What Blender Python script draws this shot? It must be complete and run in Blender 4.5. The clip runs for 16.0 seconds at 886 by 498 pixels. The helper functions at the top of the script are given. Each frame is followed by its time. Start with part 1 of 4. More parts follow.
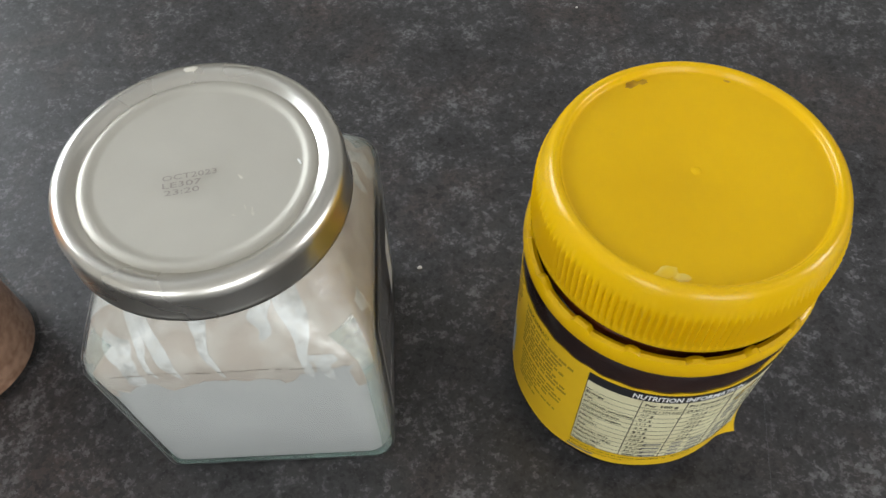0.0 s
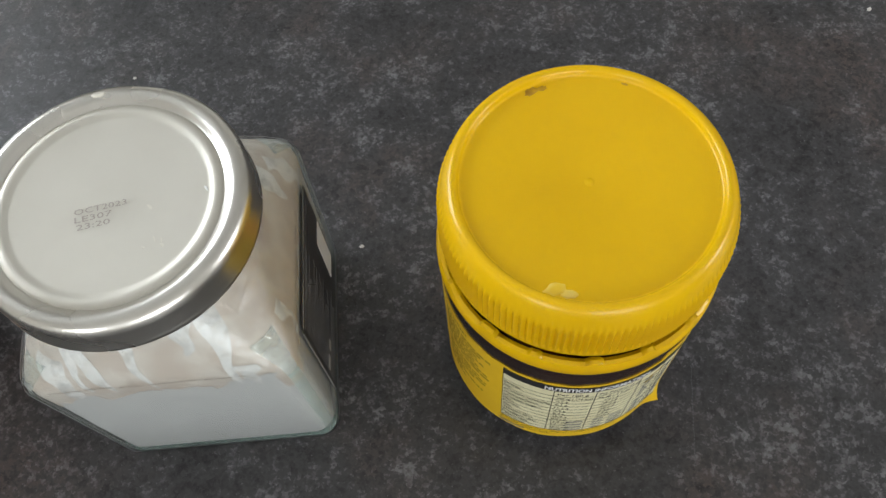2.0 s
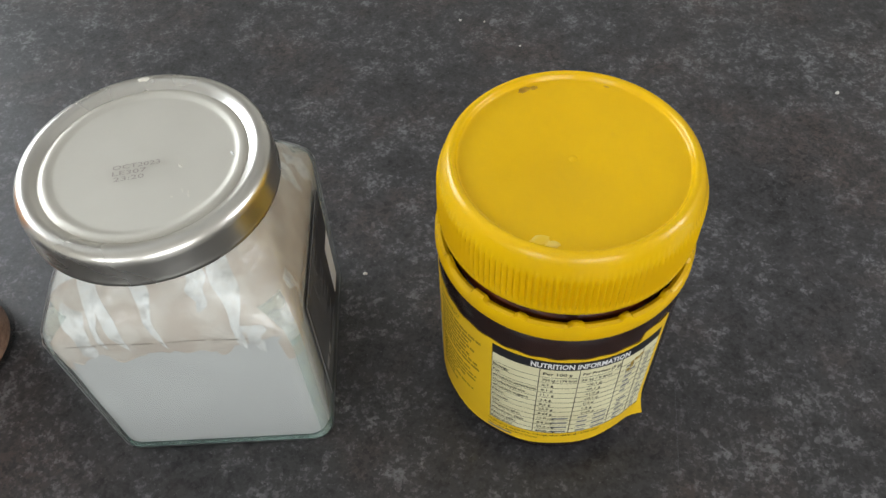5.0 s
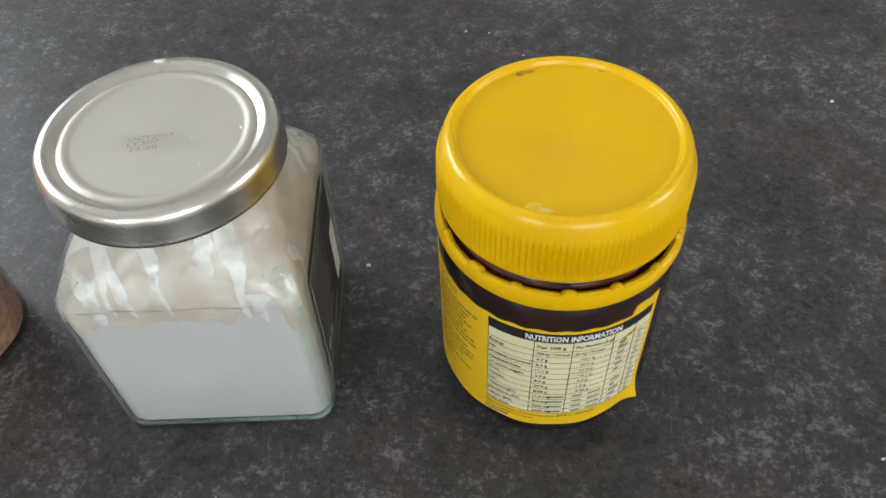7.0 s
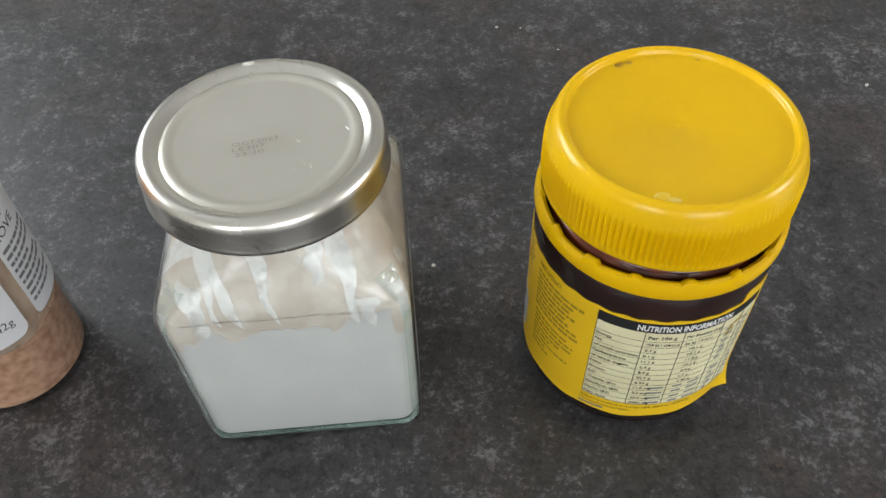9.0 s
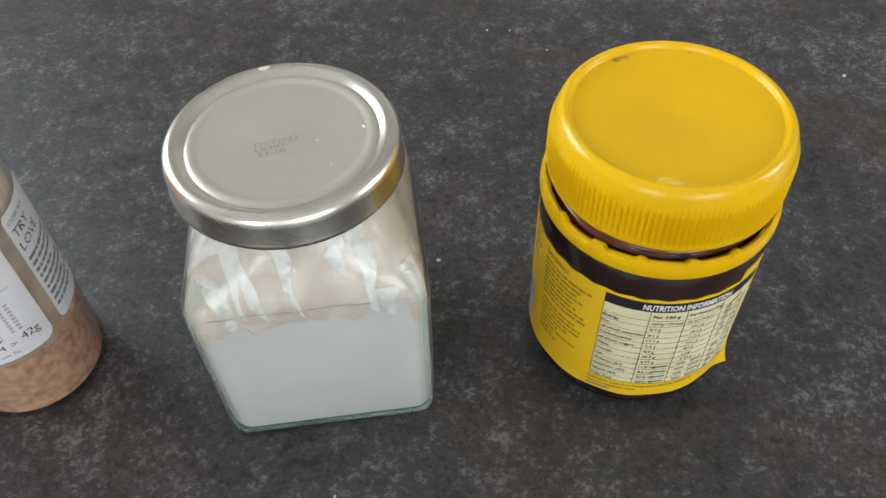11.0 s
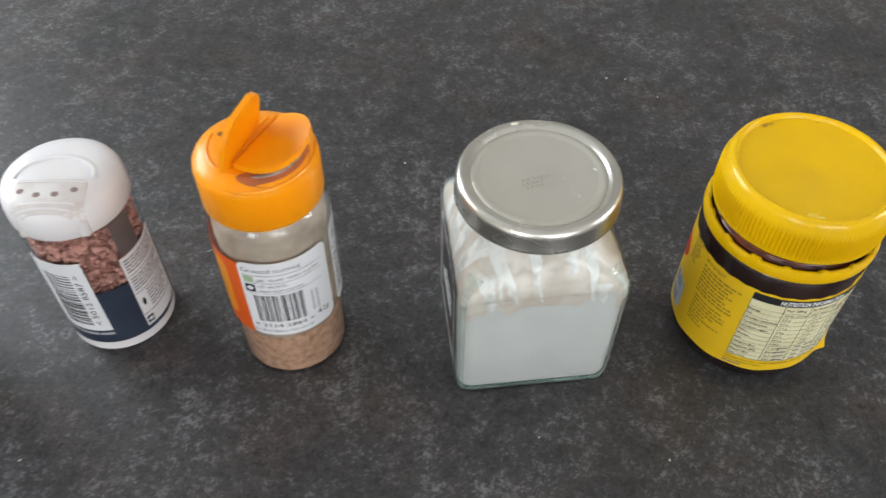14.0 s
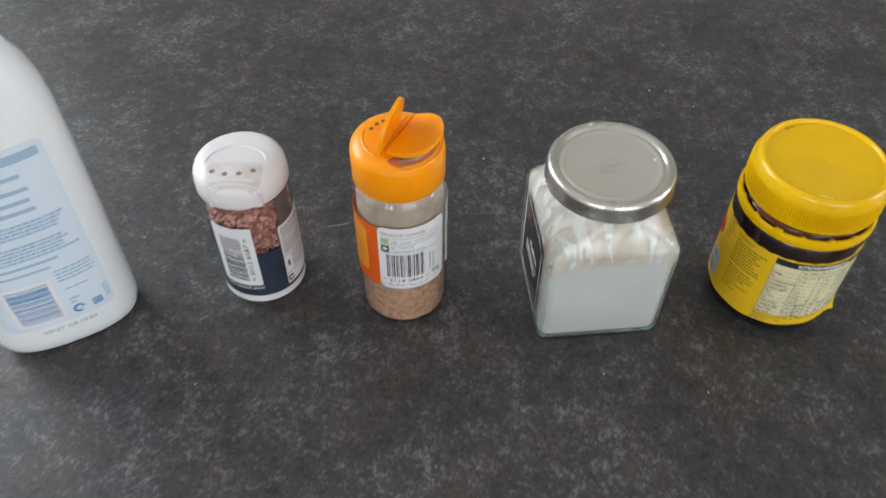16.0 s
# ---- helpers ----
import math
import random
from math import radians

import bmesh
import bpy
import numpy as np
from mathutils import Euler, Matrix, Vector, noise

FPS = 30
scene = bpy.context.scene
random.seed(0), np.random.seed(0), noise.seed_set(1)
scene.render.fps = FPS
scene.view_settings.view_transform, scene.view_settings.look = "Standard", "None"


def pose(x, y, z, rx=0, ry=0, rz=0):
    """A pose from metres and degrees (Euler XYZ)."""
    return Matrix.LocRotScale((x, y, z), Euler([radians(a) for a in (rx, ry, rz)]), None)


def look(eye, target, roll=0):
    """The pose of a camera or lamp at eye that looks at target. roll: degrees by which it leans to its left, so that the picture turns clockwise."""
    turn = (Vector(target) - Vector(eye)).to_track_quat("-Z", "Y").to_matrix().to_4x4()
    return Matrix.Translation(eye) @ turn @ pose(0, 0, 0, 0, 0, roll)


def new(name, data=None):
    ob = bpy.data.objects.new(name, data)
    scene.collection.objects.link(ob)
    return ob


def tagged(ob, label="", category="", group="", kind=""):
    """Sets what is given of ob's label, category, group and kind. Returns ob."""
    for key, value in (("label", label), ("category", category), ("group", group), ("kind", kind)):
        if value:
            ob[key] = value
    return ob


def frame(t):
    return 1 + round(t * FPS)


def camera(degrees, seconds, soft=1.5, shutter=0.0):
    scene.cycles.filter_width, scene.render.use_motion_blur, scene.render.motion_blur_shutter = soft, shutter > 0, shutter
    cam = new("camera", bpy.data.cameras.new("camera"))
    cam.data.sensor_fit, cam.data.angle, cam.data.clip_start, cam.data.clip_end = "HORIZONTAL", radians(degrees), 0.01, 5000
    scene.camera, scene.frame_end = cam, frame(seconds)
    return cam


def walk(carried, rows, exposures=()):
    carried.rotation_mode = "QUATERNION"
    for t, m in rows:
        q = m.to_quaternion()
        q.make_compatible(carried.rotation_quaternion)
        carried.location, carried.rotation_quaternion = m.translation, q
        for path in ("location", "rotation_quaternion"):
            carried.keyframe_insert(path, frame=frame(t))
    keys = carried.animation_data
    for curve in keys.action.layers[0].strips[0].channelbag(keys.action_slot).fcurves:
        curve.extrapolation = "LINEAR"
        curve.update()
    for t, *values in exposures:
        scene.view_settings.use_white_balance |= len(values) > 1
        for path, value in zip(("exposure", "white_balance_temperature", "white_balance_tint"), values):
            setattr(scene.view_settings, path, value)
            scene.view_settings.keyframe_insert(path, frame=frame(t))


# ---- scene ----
cam = camera(57.26, 16.0, shutter=0.5)
PATH = [
    (0, (0.00693, 0.02259, 0.22494), (-0.03750, 0.55922, -0.61771), -2.63),
    (0.5, (0.01427, 0.03168, 0.23065), (-0.03081, 0.53283, -0.63353), -3.33),
    (1, (0.02723, 0.04330, 0.23524), (-0.01811, 0.49813, -0.65419), -5.50),
    (1.5, (0.02757, 0.04039, 0.23922), (-0.01886, 0.47854, -0.65848), -6.15),
    (2, (0.02742, 0.03901, 0.24080), (-0.01919, 0.47876, -0.65611), -6.39),
    (2.5, (0.02748, 0.03871, 0.23854), (-0.02056, 0.47699, -0.65901), -6.55),
    (3, (0.02899, 0.03191, 0.23754), (-0.01977, 0.48190, -0.65416), -6.21),
    (3.2, (0.02798, 0.02696, 0.23555), (-0.02025, 0.49734, -0.64559), -5.87),
    (5.5, (0.03210, -0.00967, 0.23236), (-0.02048, 0.60646, -0.55353), -2.66),
    (6, (0.03646, -0.01296, 0.22785), (-0.01957, 0.61367, -0.54945), -2.93),
    (6.5, (0.03661, -0.01965, 0.22613), (-0.02471, 0.61243, -0.54634), -3.01),
    (7, (0.03336, -0.02272, 0.22951), (-0.03029, 0.61340, -0.53945), -2.85),
    (7.5, (0.02586, -0.02242, 0.22929), (-0.04332, 0.61683, -0.53659), -2.98),
    (8, (0.01429, -0.01818, 0.22857), (-0.04758, 0.61943, -0.53930), -3.12),
    (8.5, (0.00093, -0.02039, 0.22796), (-0.03516, 0.61686, -0.54184), -2.46),
    (10.8, (-0.01107, -0.03067, 0.23158), (0.00088, 0.61240, -0.53413), -1.82),
    (11, (-0.01345, -0.03244, 0.23309), (-0.00328, 0.61174, -0.53172), -2.10),
    (11.5, (-0.02514, -0.03590, 0.23786), (-0.00659, 0.60680, -0.52804), -1.43),
    (12, (-0.02929, -0.03887, 0.24148), (-0.00379, 0.60406, -0.52403), -0.85),
    (12.5, (-0.04179, -0.04652, 0.25121), (-0.01563, 0.59945, -0.51170), -0.77),
    (13, (-0.06121, -0.05731, 0.26528), (-0.03407, 0.58846, -0.49777), -0.30),
    (13.5, (-0.07349, -0.07154, 0.28437), (-0.04431, 0.57500, -0.47795), 0.42),
    (14, (-0.09159, -0.08521, 0.29998), (-0.07060, 0.56302, -0.46117), 0.45),
    (14.5, (-0.11021, -0.10117, 0.31321), (-0.09465, 0.54829, -0.44703), 0.58),
    (15, (-0.12627, -0.11201, 0.32420), (-0.11334, 0.54016, -0.43377), 0.79),
    (15.5, (-0.12917, -0.11738, 0.33613), (-0.11332, 0.53844, -0.41863), 1.11),
    (16, (-0.13223, -0.15526, 0.35332), (-0.12425, 0.50342, -0.39907), 0.38),
]
walk(cam, [(t, look(eye, target, roll)) for t, eye, target, roll in PATH], [(0, -0.21), (3, -0.22), (5.5, -0.11), (8.5, -0.05), (11.5, -0.04), (14, -0.02), (15.5, -0.03), (16, -0.19)])

# ---- light ----
world = bpy.data.worlds.new("sky")
scene.world = world
world.use_nodes = True
wn = world.node_tree.nodes
sky = wn.new("ShaderNodeTexSky")
sky.sky_type = "NISHITA"
sky.sun_disc = False
sky.sun_elevation = radians(38)
sky.sun_rotation = radians(300)
wn["Background"].inputs["Strength"].default_value = 0.12
world.node_tree.links.new(sky.outputs[0], wn["Background"].inputs["Color"])


def lamp(name, kind, matrix, energy, colour, **more):
    data = bpy.data.lights.new(name, kind)
    data.energy, data.color = energy, colour
    ob = new(name, data)
    ob.matrix_world = matrix
    return data


sun = lamp("sun", "SUN", look((-4, 3, 5), (0, 0, 0)), 0.8, (1.0, 0.96, 0.9))
sun.angle = radians(12)
# daylight in the four window openings, the southwest one added as fill
west = lamp("window_light_west", "AREA", look((-1.42, 0.8, 0.66), (0, 0.2, 0.05)), 28, (0.88, 0.95, 1.0))
west.shape, west.size, west.size_y = "RECTANGLE", 1.0, 0.8
east = lamp("window_light_east", "AREA", look((2.12, -0.1, 0.78), (0.0, 0.1, 0.05)), 18, (0.96, 0.98, 1.0))
east.shape, east.size, east.size_y = "RECTANGLE", 0.6, 0.7

south = lamp("window_light_south", "AREA", look((0.75, -1.92, 0.78), (0.0, 0.1, 0.0)), 21, (0.97, 0.99, 1.0))
south.shape, south.size, south.size_y = "RECTANGLE", 1.2, 0.8
# added fill that brightens the left fronts of the jars
southwest = lamp("fill_light_southwest", "AREA", look((-0.95, -1.92, 0.78), (0.0, 0.1, 0.0)), 13, (0.95, 0.98, 1.0))
southwest.shape, southwest.size, southwest.size_y = "RECTANGLE", 0.7, 0.8

# ---- materials ----


def material(name, base, second=None, scale=200.0, detail=5.0, rough=0.5, metal=0.0, bump=0.0, bump_scale=None, spread=(0.35, 0.65), coat=0.0, subsurface=0.0, spec=0.5, island=False, sheen_noise=0.0):
    """Two tones mixed by noise in object space, with a fine relief and uneven gloss."""
    m = bpy.data.materials.new(name)
    m.use_nodes = True
    nt = m.node_tree
    n, l = nt.nodes, nt.links
    p = n["Principled BSDF"]
    p.inputs["Base Color"].default_value = (*base, 1)
    p.inputs["Roughness"].default_value = rough
    p.inputs["Metallic"].default_value = metal
    p.inputs["Coat Weight"].default_value = coat
    p.inputs["Specular IOR Level"].default_value = spec
    if subsurface:
        p.inputs["Subsurface Weight"].default_value = subsurface
        p.inputs["Subsurface Radius"].default_value = (1.0, 0.8, 0.6)
        p.inputs["Subsurface Scale"].default_value = 0.004
    tc = n.new("ShaderNodeTexCoord")
    if second:
        ramp = n.new("ShaderNodeValToRGB")
        ramp.color_ramp.elements[0].position, ramp.color_ramp.elements[1].position = spread
        ramp.color_ramp.elements[0].color, ramp.color_ramp.elements[1].color = (*base, 1), (*second, 1)
        if island:
            geo = n.new("ShaderNodeNewGeometry")
            l.new(geo.outputs["Random Per Island"], ramp.inputs[0])
        else:
            nz = n.new("ShaderNodeTexNoise")
            nz.inputs["Scale"].default_value, nz.inputs["Detail"].default_value = scale, detail
            l.new(tc.outputs["Object"], nz.inputs["Vector"])
            l.new(nz.outputs[0], ramp.inputs[0])
        l.new(ramp.outputs[0], p.inputs["Base Color"])
    if bump:
        bz = n.new("ShaderNodeTexNoise")
        bz.inputs["Scale"].default_value, bz.inputs["Detail"].default_value = bump_scale or scale * 3, 4
        l.new(tc.outputs["Object"], bz.inputs["Vector"])
        bp = n.new("ShaderNodeBump")
        bp.inputs["Strength"].default_value, bp.inputs["Distance"].default_value = bump, 0.0005
        l.new(bz.outputs[0], bp.inputs["Height"])
        l.new(bp.outputs[0], p.inputs["Normal"])
    if sheen_noise:
        rz = n.new("ShaderNodeTexNoise")
        rz.inputs["Scale"].default_value = 70
        l.new(tc.outputs["Object"], rz.inputs["Vector"])
        mr = n.new("ShaderNodeMapRange")
        mr.inputs[3].default_value, mr.inputs[4].default_value = rough - sheen_noise, rough + sheen_noise
        l.new(rz.outputs[0], mr.inputs[0])
        l.new(mr.outputs[0], p.inputs["Roughness"])
    return m


def thin_glass(name, tint, gloss_rough=0.02, film=None, film_amount=0.0, film_scale=60.0, film_spread=(0.3, 0.7), ripple=0.0):
    """A thin wall of clear glass or plastic: tinted see-through with Fresnel gloss, and a dusty film if given."""
    m = bpy.data.materials.new(name)
    m.use_nodes = True
    nt = m.node_tree
    n, l = nt.nodes, nt.links
    n.remove(n["Principled BSDF"])
    tr, gl, mix, lw = n.new("ShaderNodeBsdfTransparent"), n.new("ShaderNodeBsdfGlossy"), n.new("ShaderNodeMixShader"), n.new("ShaderNodeLayerWeight")
    # gloss of a glass sheet: four per cent head-on, rising to the edge
    power, fr = n.new("ShaderNodeMath"), n.new("ShaderNodeMapRange")
    power.operation = "POWER"
    power.inputs[1].default_value = 5.0
    lw.inputs["Blend"].default_value = 0.5
    l.new(lw.outputs["Facing"], power.inputs[0])
    l.new(power.outputs[0], fr.inputs[0])
    fr.inputs[3].default_value, fr.inputs[4].default_value = 0.045, 0.65
    tr.inputs[0].default_value = (*tint, 1)
    gl.inputs["Roughness"].default_value = gloss_rough
    l.new(fr.outputs[0], mix.inputs[0])
    l.new(tr.outputs[0], mix.inputs[1])
    l.new(gl.outputs[0], mix.inputs[2])
    if ripple:
        tcr, rz, rb = n.new("ShaderNodeTexCoord"), n.new("ShaderNodeTexNoise"), n.new("ShaderNodeBump")
        rz.inputs["Scale"].default_value, rz.inputs["Detail"].default_value = 130, 3
        rb.inputs["Strength"].default_value, rb.inputs["Distance"].default_value = ripple, 0.003
        l.new(tcr.outputs["Object"], rz.inputs["Vector"])
        l.new(rz.outputs[0], rb.inputs["Height"])
        l.new(rb.outputs[0], gl.inputs["Normal"])
    out = mix.outputs[0]
    if film:
        df, mx = n.new("ShaderNodeBsdfDiffuse"), n.new("ShaderNodeMixShader")
        df.inputs[0].default_value = (*film, 1)
        tc, nz, ramp = n.new("ShaderNodeTexCoord"), n.new("ShaderNodeTexNoise"), n.new("ShaderNodeMapRange")
        nz.inputs["Scale"].default_value, nz.inputs["Detail"].default_value = film_scale, 6
        l.new(tc.outputs["Object"], nz.inputs["Vector"])
        ramp.inputs[1].default_value, ramp.inputs[2].default_value = film_spread
        ramp.inputs[3].default_value, ramp.inputs[4].default_value = film_amount * 0.35, film_amount
        l.new(nz.outputs[0], ramp.inputs[0])
        l.new(ramp.outputs[0], mx.inputs[0])
        l.new(out, mx.inputs[1])
        l.new(df.outputs[0], mx.inputs[2])
        out = mx.outputs[0]
    l.new(out, n["Material Output"].inputs[0])
    return m


def film(name, base, second, amount, scale, spread):
    """A patchy matt film: two tones over see-through."""
    m = material(name, base, second, scale * 2.2, rough=0.5, bump=0.4, bump_scale=300, spread=(0.45, 0.62))
    nt = m.node_tree
    n, l = nt.nodes, nt.links
    tc, nz, mr = n.new("ShaderNodeTexCoord"), n.new("ShaderNodeTexNoise"), n.new("ShaderNodeMapRange")
    nz.inputs["Scale"].default_value, nz.inputs["Detail"].default_value = scale, 6
    l.new(tc.outputs["Object"], nz.inputs["Vector"])
    mr.inputs[1].default_value, mr.inputs[2].default_value = spread
    mr.inputs[3].default_value, mr.inputs[4].default_value = amount * 0.5, amount
    l.new(nz.outputs[0], mr.inputs[0])
    l.new(mr.outputs[0], n["Principled BSDF"].inputs["Alpha"])
    return m


def laminate(name):
    """Dark mottled worktop laminate: charcoal ground, brown clouds, pale broken flecks."""
    m = bpy.data.materials.new(name)
    m.use_nodes = True
    nt = m.node_tree
    n, l = nt.nodes, nt.links
    p = n["Principled BSDF"]
    tc = n.new("ShaderNodeTexCoord")

    def noise_at(scale, detail, rough=0.6, dist=0.0):
        z = n.new("ShaderNodeTexNoise")
        z.inputs["Scale"].default_value, z.inputs["Detail"].default_value = scale, detail
        z.inputs["Roughness"].default_value, z.inputs["Distortion"].default_value = rough, dist
        l.new(tc.outputs["Object"], z.inputs["Vector"])
        return z.outputs[0]

    def ranged(v, a0, a1, b0=0.0, b1=1.0):
        r = n.new("ShaderNodeMapRange")
        for k, x in enumerate((a0, a1, b0, b1)):
            r.inputs[k + 1].default_value = x
        l.new(v, r.inputs[0])
        return r.outputs[0]

    def times(x, y):
        q = n.new("ShaderNodeMath")
        q.operation = "MULTIPLY"
        l.new(x, q.inputs[0])
        l.new(y, q.inputs[1])
        return q.outputs[0]

    def mixed(fac, c0, c1):
        q = n.new("ShaderNodeMix")
        q.data_type = "RGBA"
        l.new(fac, q.inputs[0])
        for sock, c in ((q.inputs[6], c0), (q.inputs[7], c1)):
            if isinstance(c, tuple):
                sock.default_value = (*c, 1)
            else:
                l.new(c, sock)
        return q.outputs[2]

    def granules(scale):
        """Random tone for each small grain, its outline roughened."""
        wob, add, v, sep = n.new("ShaderNodeTexNoise"), n.new("ShaderNodeVectorMath"), n.new("ShaderNodeTexVoronoi"), n.new("ShaderNodeSeparateColor")
        wob.inputs["Scale"].default_value, wob.inputs["Detail"].default_value = scale * 1.3, 3
        l.new(tc.outputs["Object"], wob.inputs["Vector"])
        add.operation = "MULTIPLY_ADD"
        l.new(wob.outputs["Color"], add.inputs[0])
        add.inputs[1].default_value = (1.6 / scale,) * 3
        l.new(tc.outputs["Object"], add.inputs[2])
        v.inputs["Scale"].default_value = scale
        l.new(add.outputs[0], v.inputs["Vector"])
        l.new(v.outputs["Color"], sep.inputs[0])
        return sep.outputs[0]

    def plus(x, y, gain):
        q = n.new("ShaderNodeMath")
        q.operation = "MULTIPLY_ADD"
        l.new(x, q.inputs[0])
        q.inputs[1].default_value = gain
        l.new(y, q.inputs[2])
        return q.outputs[0]

    fine, coarse = granules(1100), granules(520)
    tone = plus(fine, ranged(coarse, 0, 1, 0.0, 0.5), 0.5)
    clump = ranged(noise_at(92, 7, 0.68), 0.30, 0.72)
    region = ranged(noise_at(17, 3), 0.32, 0.66, 0.0, 0.42)
    level = plus(clump, plus(tone, region, 0.95), 0.78)
    ground = mixed(ranged(level, 0.35, 1.05), (0.0066, 0.0060, 0.0064), (0.039, 0.0375, 0.039))
    earth = times(ranged(noise_at(20, 3), 0.48, 0.66), ranged(tone, 0.3, 0.8, 0.1, 0.9))
    brown = mixed(earth, ground, (0.070, 0.051, 0.045))
    pale = mixed(ranged(level, 1.22, 1.74, 0.0, 1.0), brown, (0.160, 0.158, 0.164))
    dot = ranged(noise_at(900, 2, 0.5), 0.68, 0.74, 0.0, 0.6)
    pale = mixed(dot, pale, (0.16, 0.158, 0.165))
    l.new(pale, p.inputs["Base Color"])
    l.new(ranged(noise_at(40, 5), 0.3, 0.7, 0.38, 0.52), p.inputs["Roughness"])
    bp = n.new("ShaderNodeBump")
    bp.inputs["Strength"].default_value, bp.inputs["Distance"].default_value = 0.25, 0.0003
    l.new(noise_at(1400, 3), bp.inputs["Height"])
    l.new(bp.outputs[0], p.inputs["Normal"])
    return m


LAMINATE = laminate("worktop_laminate")
PLASTER = material("wall_paint", (0.74, 0.72, 0.68), (0.70, 0.68, 0.64), 3, rough=0.85, bump=0.1, bump_scale=120)
CEILING = material("ceiling_paint", (0.80, 0.79, 0.77), (0.76, 0.75, 0.73), 2, rough=0.9, bump=0.1, bump_scale=90)
FLOORING = material("floor_vinyl", (0.30, 0.26, 0.22), (0.24, 0.21, 0.18), 9, rough=0.5)
CABINET = material("cabinet_white", (0.7, 0.7, 0.68), (0.66, 0.66, 0.64), 5, rough=0.5)
WHITEWOOD = material("window_white", (0.8, 0.8, 0.8), (0.76, 0.76, 0.76), 8, rough=0.45)
PANE = thin_glass("window_glass", (0.97, 0.98, 0.98))
YELLOW = material("yellow_plastic", (0.735, 0.445, 0.001), (0.70, 0.415, 0.001), 40, rough=0.22, spec=0.32, bump=0.06, bump_scale=900, sheen_noise=0.04)
YELLOW_PAPER = material("yellow_label", (0.80, 0.51, 0.012), (0.74, 0.46, 0.01), 55, rough=0.42, bump=0.08, bump_scale=700)
CREAM_PAPER = material("cream_label", (0.72, 0.68, 0.44), (0.66, 0.61, 0.38), 60, rough=0.45)
BLACK_INK = material("black_ink", (0.014, 0.014, 0.016), rough=0.5)
BROWN_INK = material("faded_ink", (0.30, 0.20, 0.014), rough=0.55)
WHITE_INK = material("white_ink", (0.78, 0.78, 0.76), rough=0.5)
GREY_INK = material("grey_ink", (0.16, 0.16, 0.17), rough=0.55)
PALE_INK = material("pale_grey_ink", (0.38, 0.38, 0.39), rough=0.55)
RED_INK = material("red_ink", (0.55, 0.02, 0.02), rough=0.45)
GREEN_INK = material("green_ink", (0.35, 0.45, 0.28), rough=0.5)
SLATE_INK = material("slate_panel", (0.42, 0.45, 0.50), (0.36, 0.40, 0.46), 90, rough=0.45)
DARK_SPREAD = material("dark_brown_jar", (0.012, 0.006, 0.006), (0.03, 0.013, 0.010), 70, rough=0.16, bump=0.03, bump_scale=150, spec=0.6)
BROWN_NECK = material("brown_neck", (0.16, 0.035, 0.010), (0.06, 0.014, 0.006), 120, rough=0.2)
STEEL = material("lid_metal", (0.68, 0.66, 0.61), (0.64, 0.62, 0.57), 35, rough=0.28, metal=1.0, bump=0.02, bump_scale=500, sheen_noise=0.05)
PANEL_STEEL = material("lid_top_metal", (0.60, 0.575, 0.51), (0.565, 0.54, 0.475), 45, rough=0.42, metal=0.7, bump=0.03, bump_scale=700, sheen_noise=0.06)
PRINT = material("brown_print", (0.36, 0.32, 0.285), rough=0.6)
STAIN = material("brown_stain", (0.34, 0.165, 0.005), (0.56, 0.33, 0.003), 420, rough=0.45)
SMUDGE = material("waxy_smear", (0.77, 0.50, 0.02), (0.79, 0.60, 0.16), 220, rough=0.4)
DULL = material("dull_smear", (0.64, 0.61, 0.53), rough=0.7)
GLASS = thin_glass("jar_glass", (0.985, 0.994, 0.990), 0.3, ripple=0.5)
GLASS_EDGE = thin_glass("glass_foot", (0.60, 0.76, 0.70), 0.05, (0.45, 0.62, 0.56), 0.35, 80)
# patchy pale film painting the highlights of the corner glass
CORNER_GLINT = thin_glass("corner_glint_glass", (0.93, 0.97, 0.95), 0.09, (0.78, 0.82, 0.80), 0.5, 150, (0.42, 0.62), ripple=0.4)
EDGE_STRIP = thin_glass("upright_glass_edge", (0.90, 0.95, 0.92), 0.12, (0.66, 0.73, 0.70), 0.3, 90, ripple=0.2)
CREAM = material("white_cream", (0.625, 0.625, 0.615), (0.585, 0.583, 0.575), 70, rough=0.45, bump=0.1, bump_scale=260)
# the white cream again, with the shade under the lid coloured in beige
CREAM_TOP_SHADED = material("shaded_cream_surface", (0.66, 0.58, 0.51), (0.58, 0.50, 0.43), 110, rough=0.4, bump=0.5, bump_scale=200)
# greasy film whose beige also carries the shade above the cream
SHADE_RESIDUE = film("greasy_shade_film", (0.57, 0.495, 0.43), (0.66, 0.605, 0.545), 1.0, 60, (0.05, 0.40))
SMEAR = film("white_smear", (0.76, 0.755, 0.74), (0.72, 0.70, 0.67), 1.0, 200, (0.22, 0.50))
SHOULDER_LINE = material("shoulder_line", (0.36, 0.31, 0.27), (0.46, 0.41, 0.36), 300, rough=0.6)
BLACK_LABEL = material("black_label", (0.018, 0.017, 0.019), (0.032, 0.028, 0.028), 80, rough=0.38)
ORANGE = material("orange_plastic", (0.94, 0.325, 0.001), (0.90, 0.29, 0.001), 50, rough=0.30, spec=0.36, bump=0.06, bump_scale=800, subsurface=0.15)
# orange darkened for the shade inside the pouring mouth
ORANGE_RECESS_SHADE = material("orange_recess_shade", (0.50, 0.125, 0.03), (0.30, 0.09, 0.04), 120, rough=0.5)
ORANGE_PAPER = material("orange_label", (0.72, 0.11, 0.008), (0.68, 0.095, 0.006), 50, rough=0.45)
AMBER_PAPER = material("amber_label", (0.82, 0.32, 0.01), (0.78, 0.28, 0.01), 60, rough=0.45)
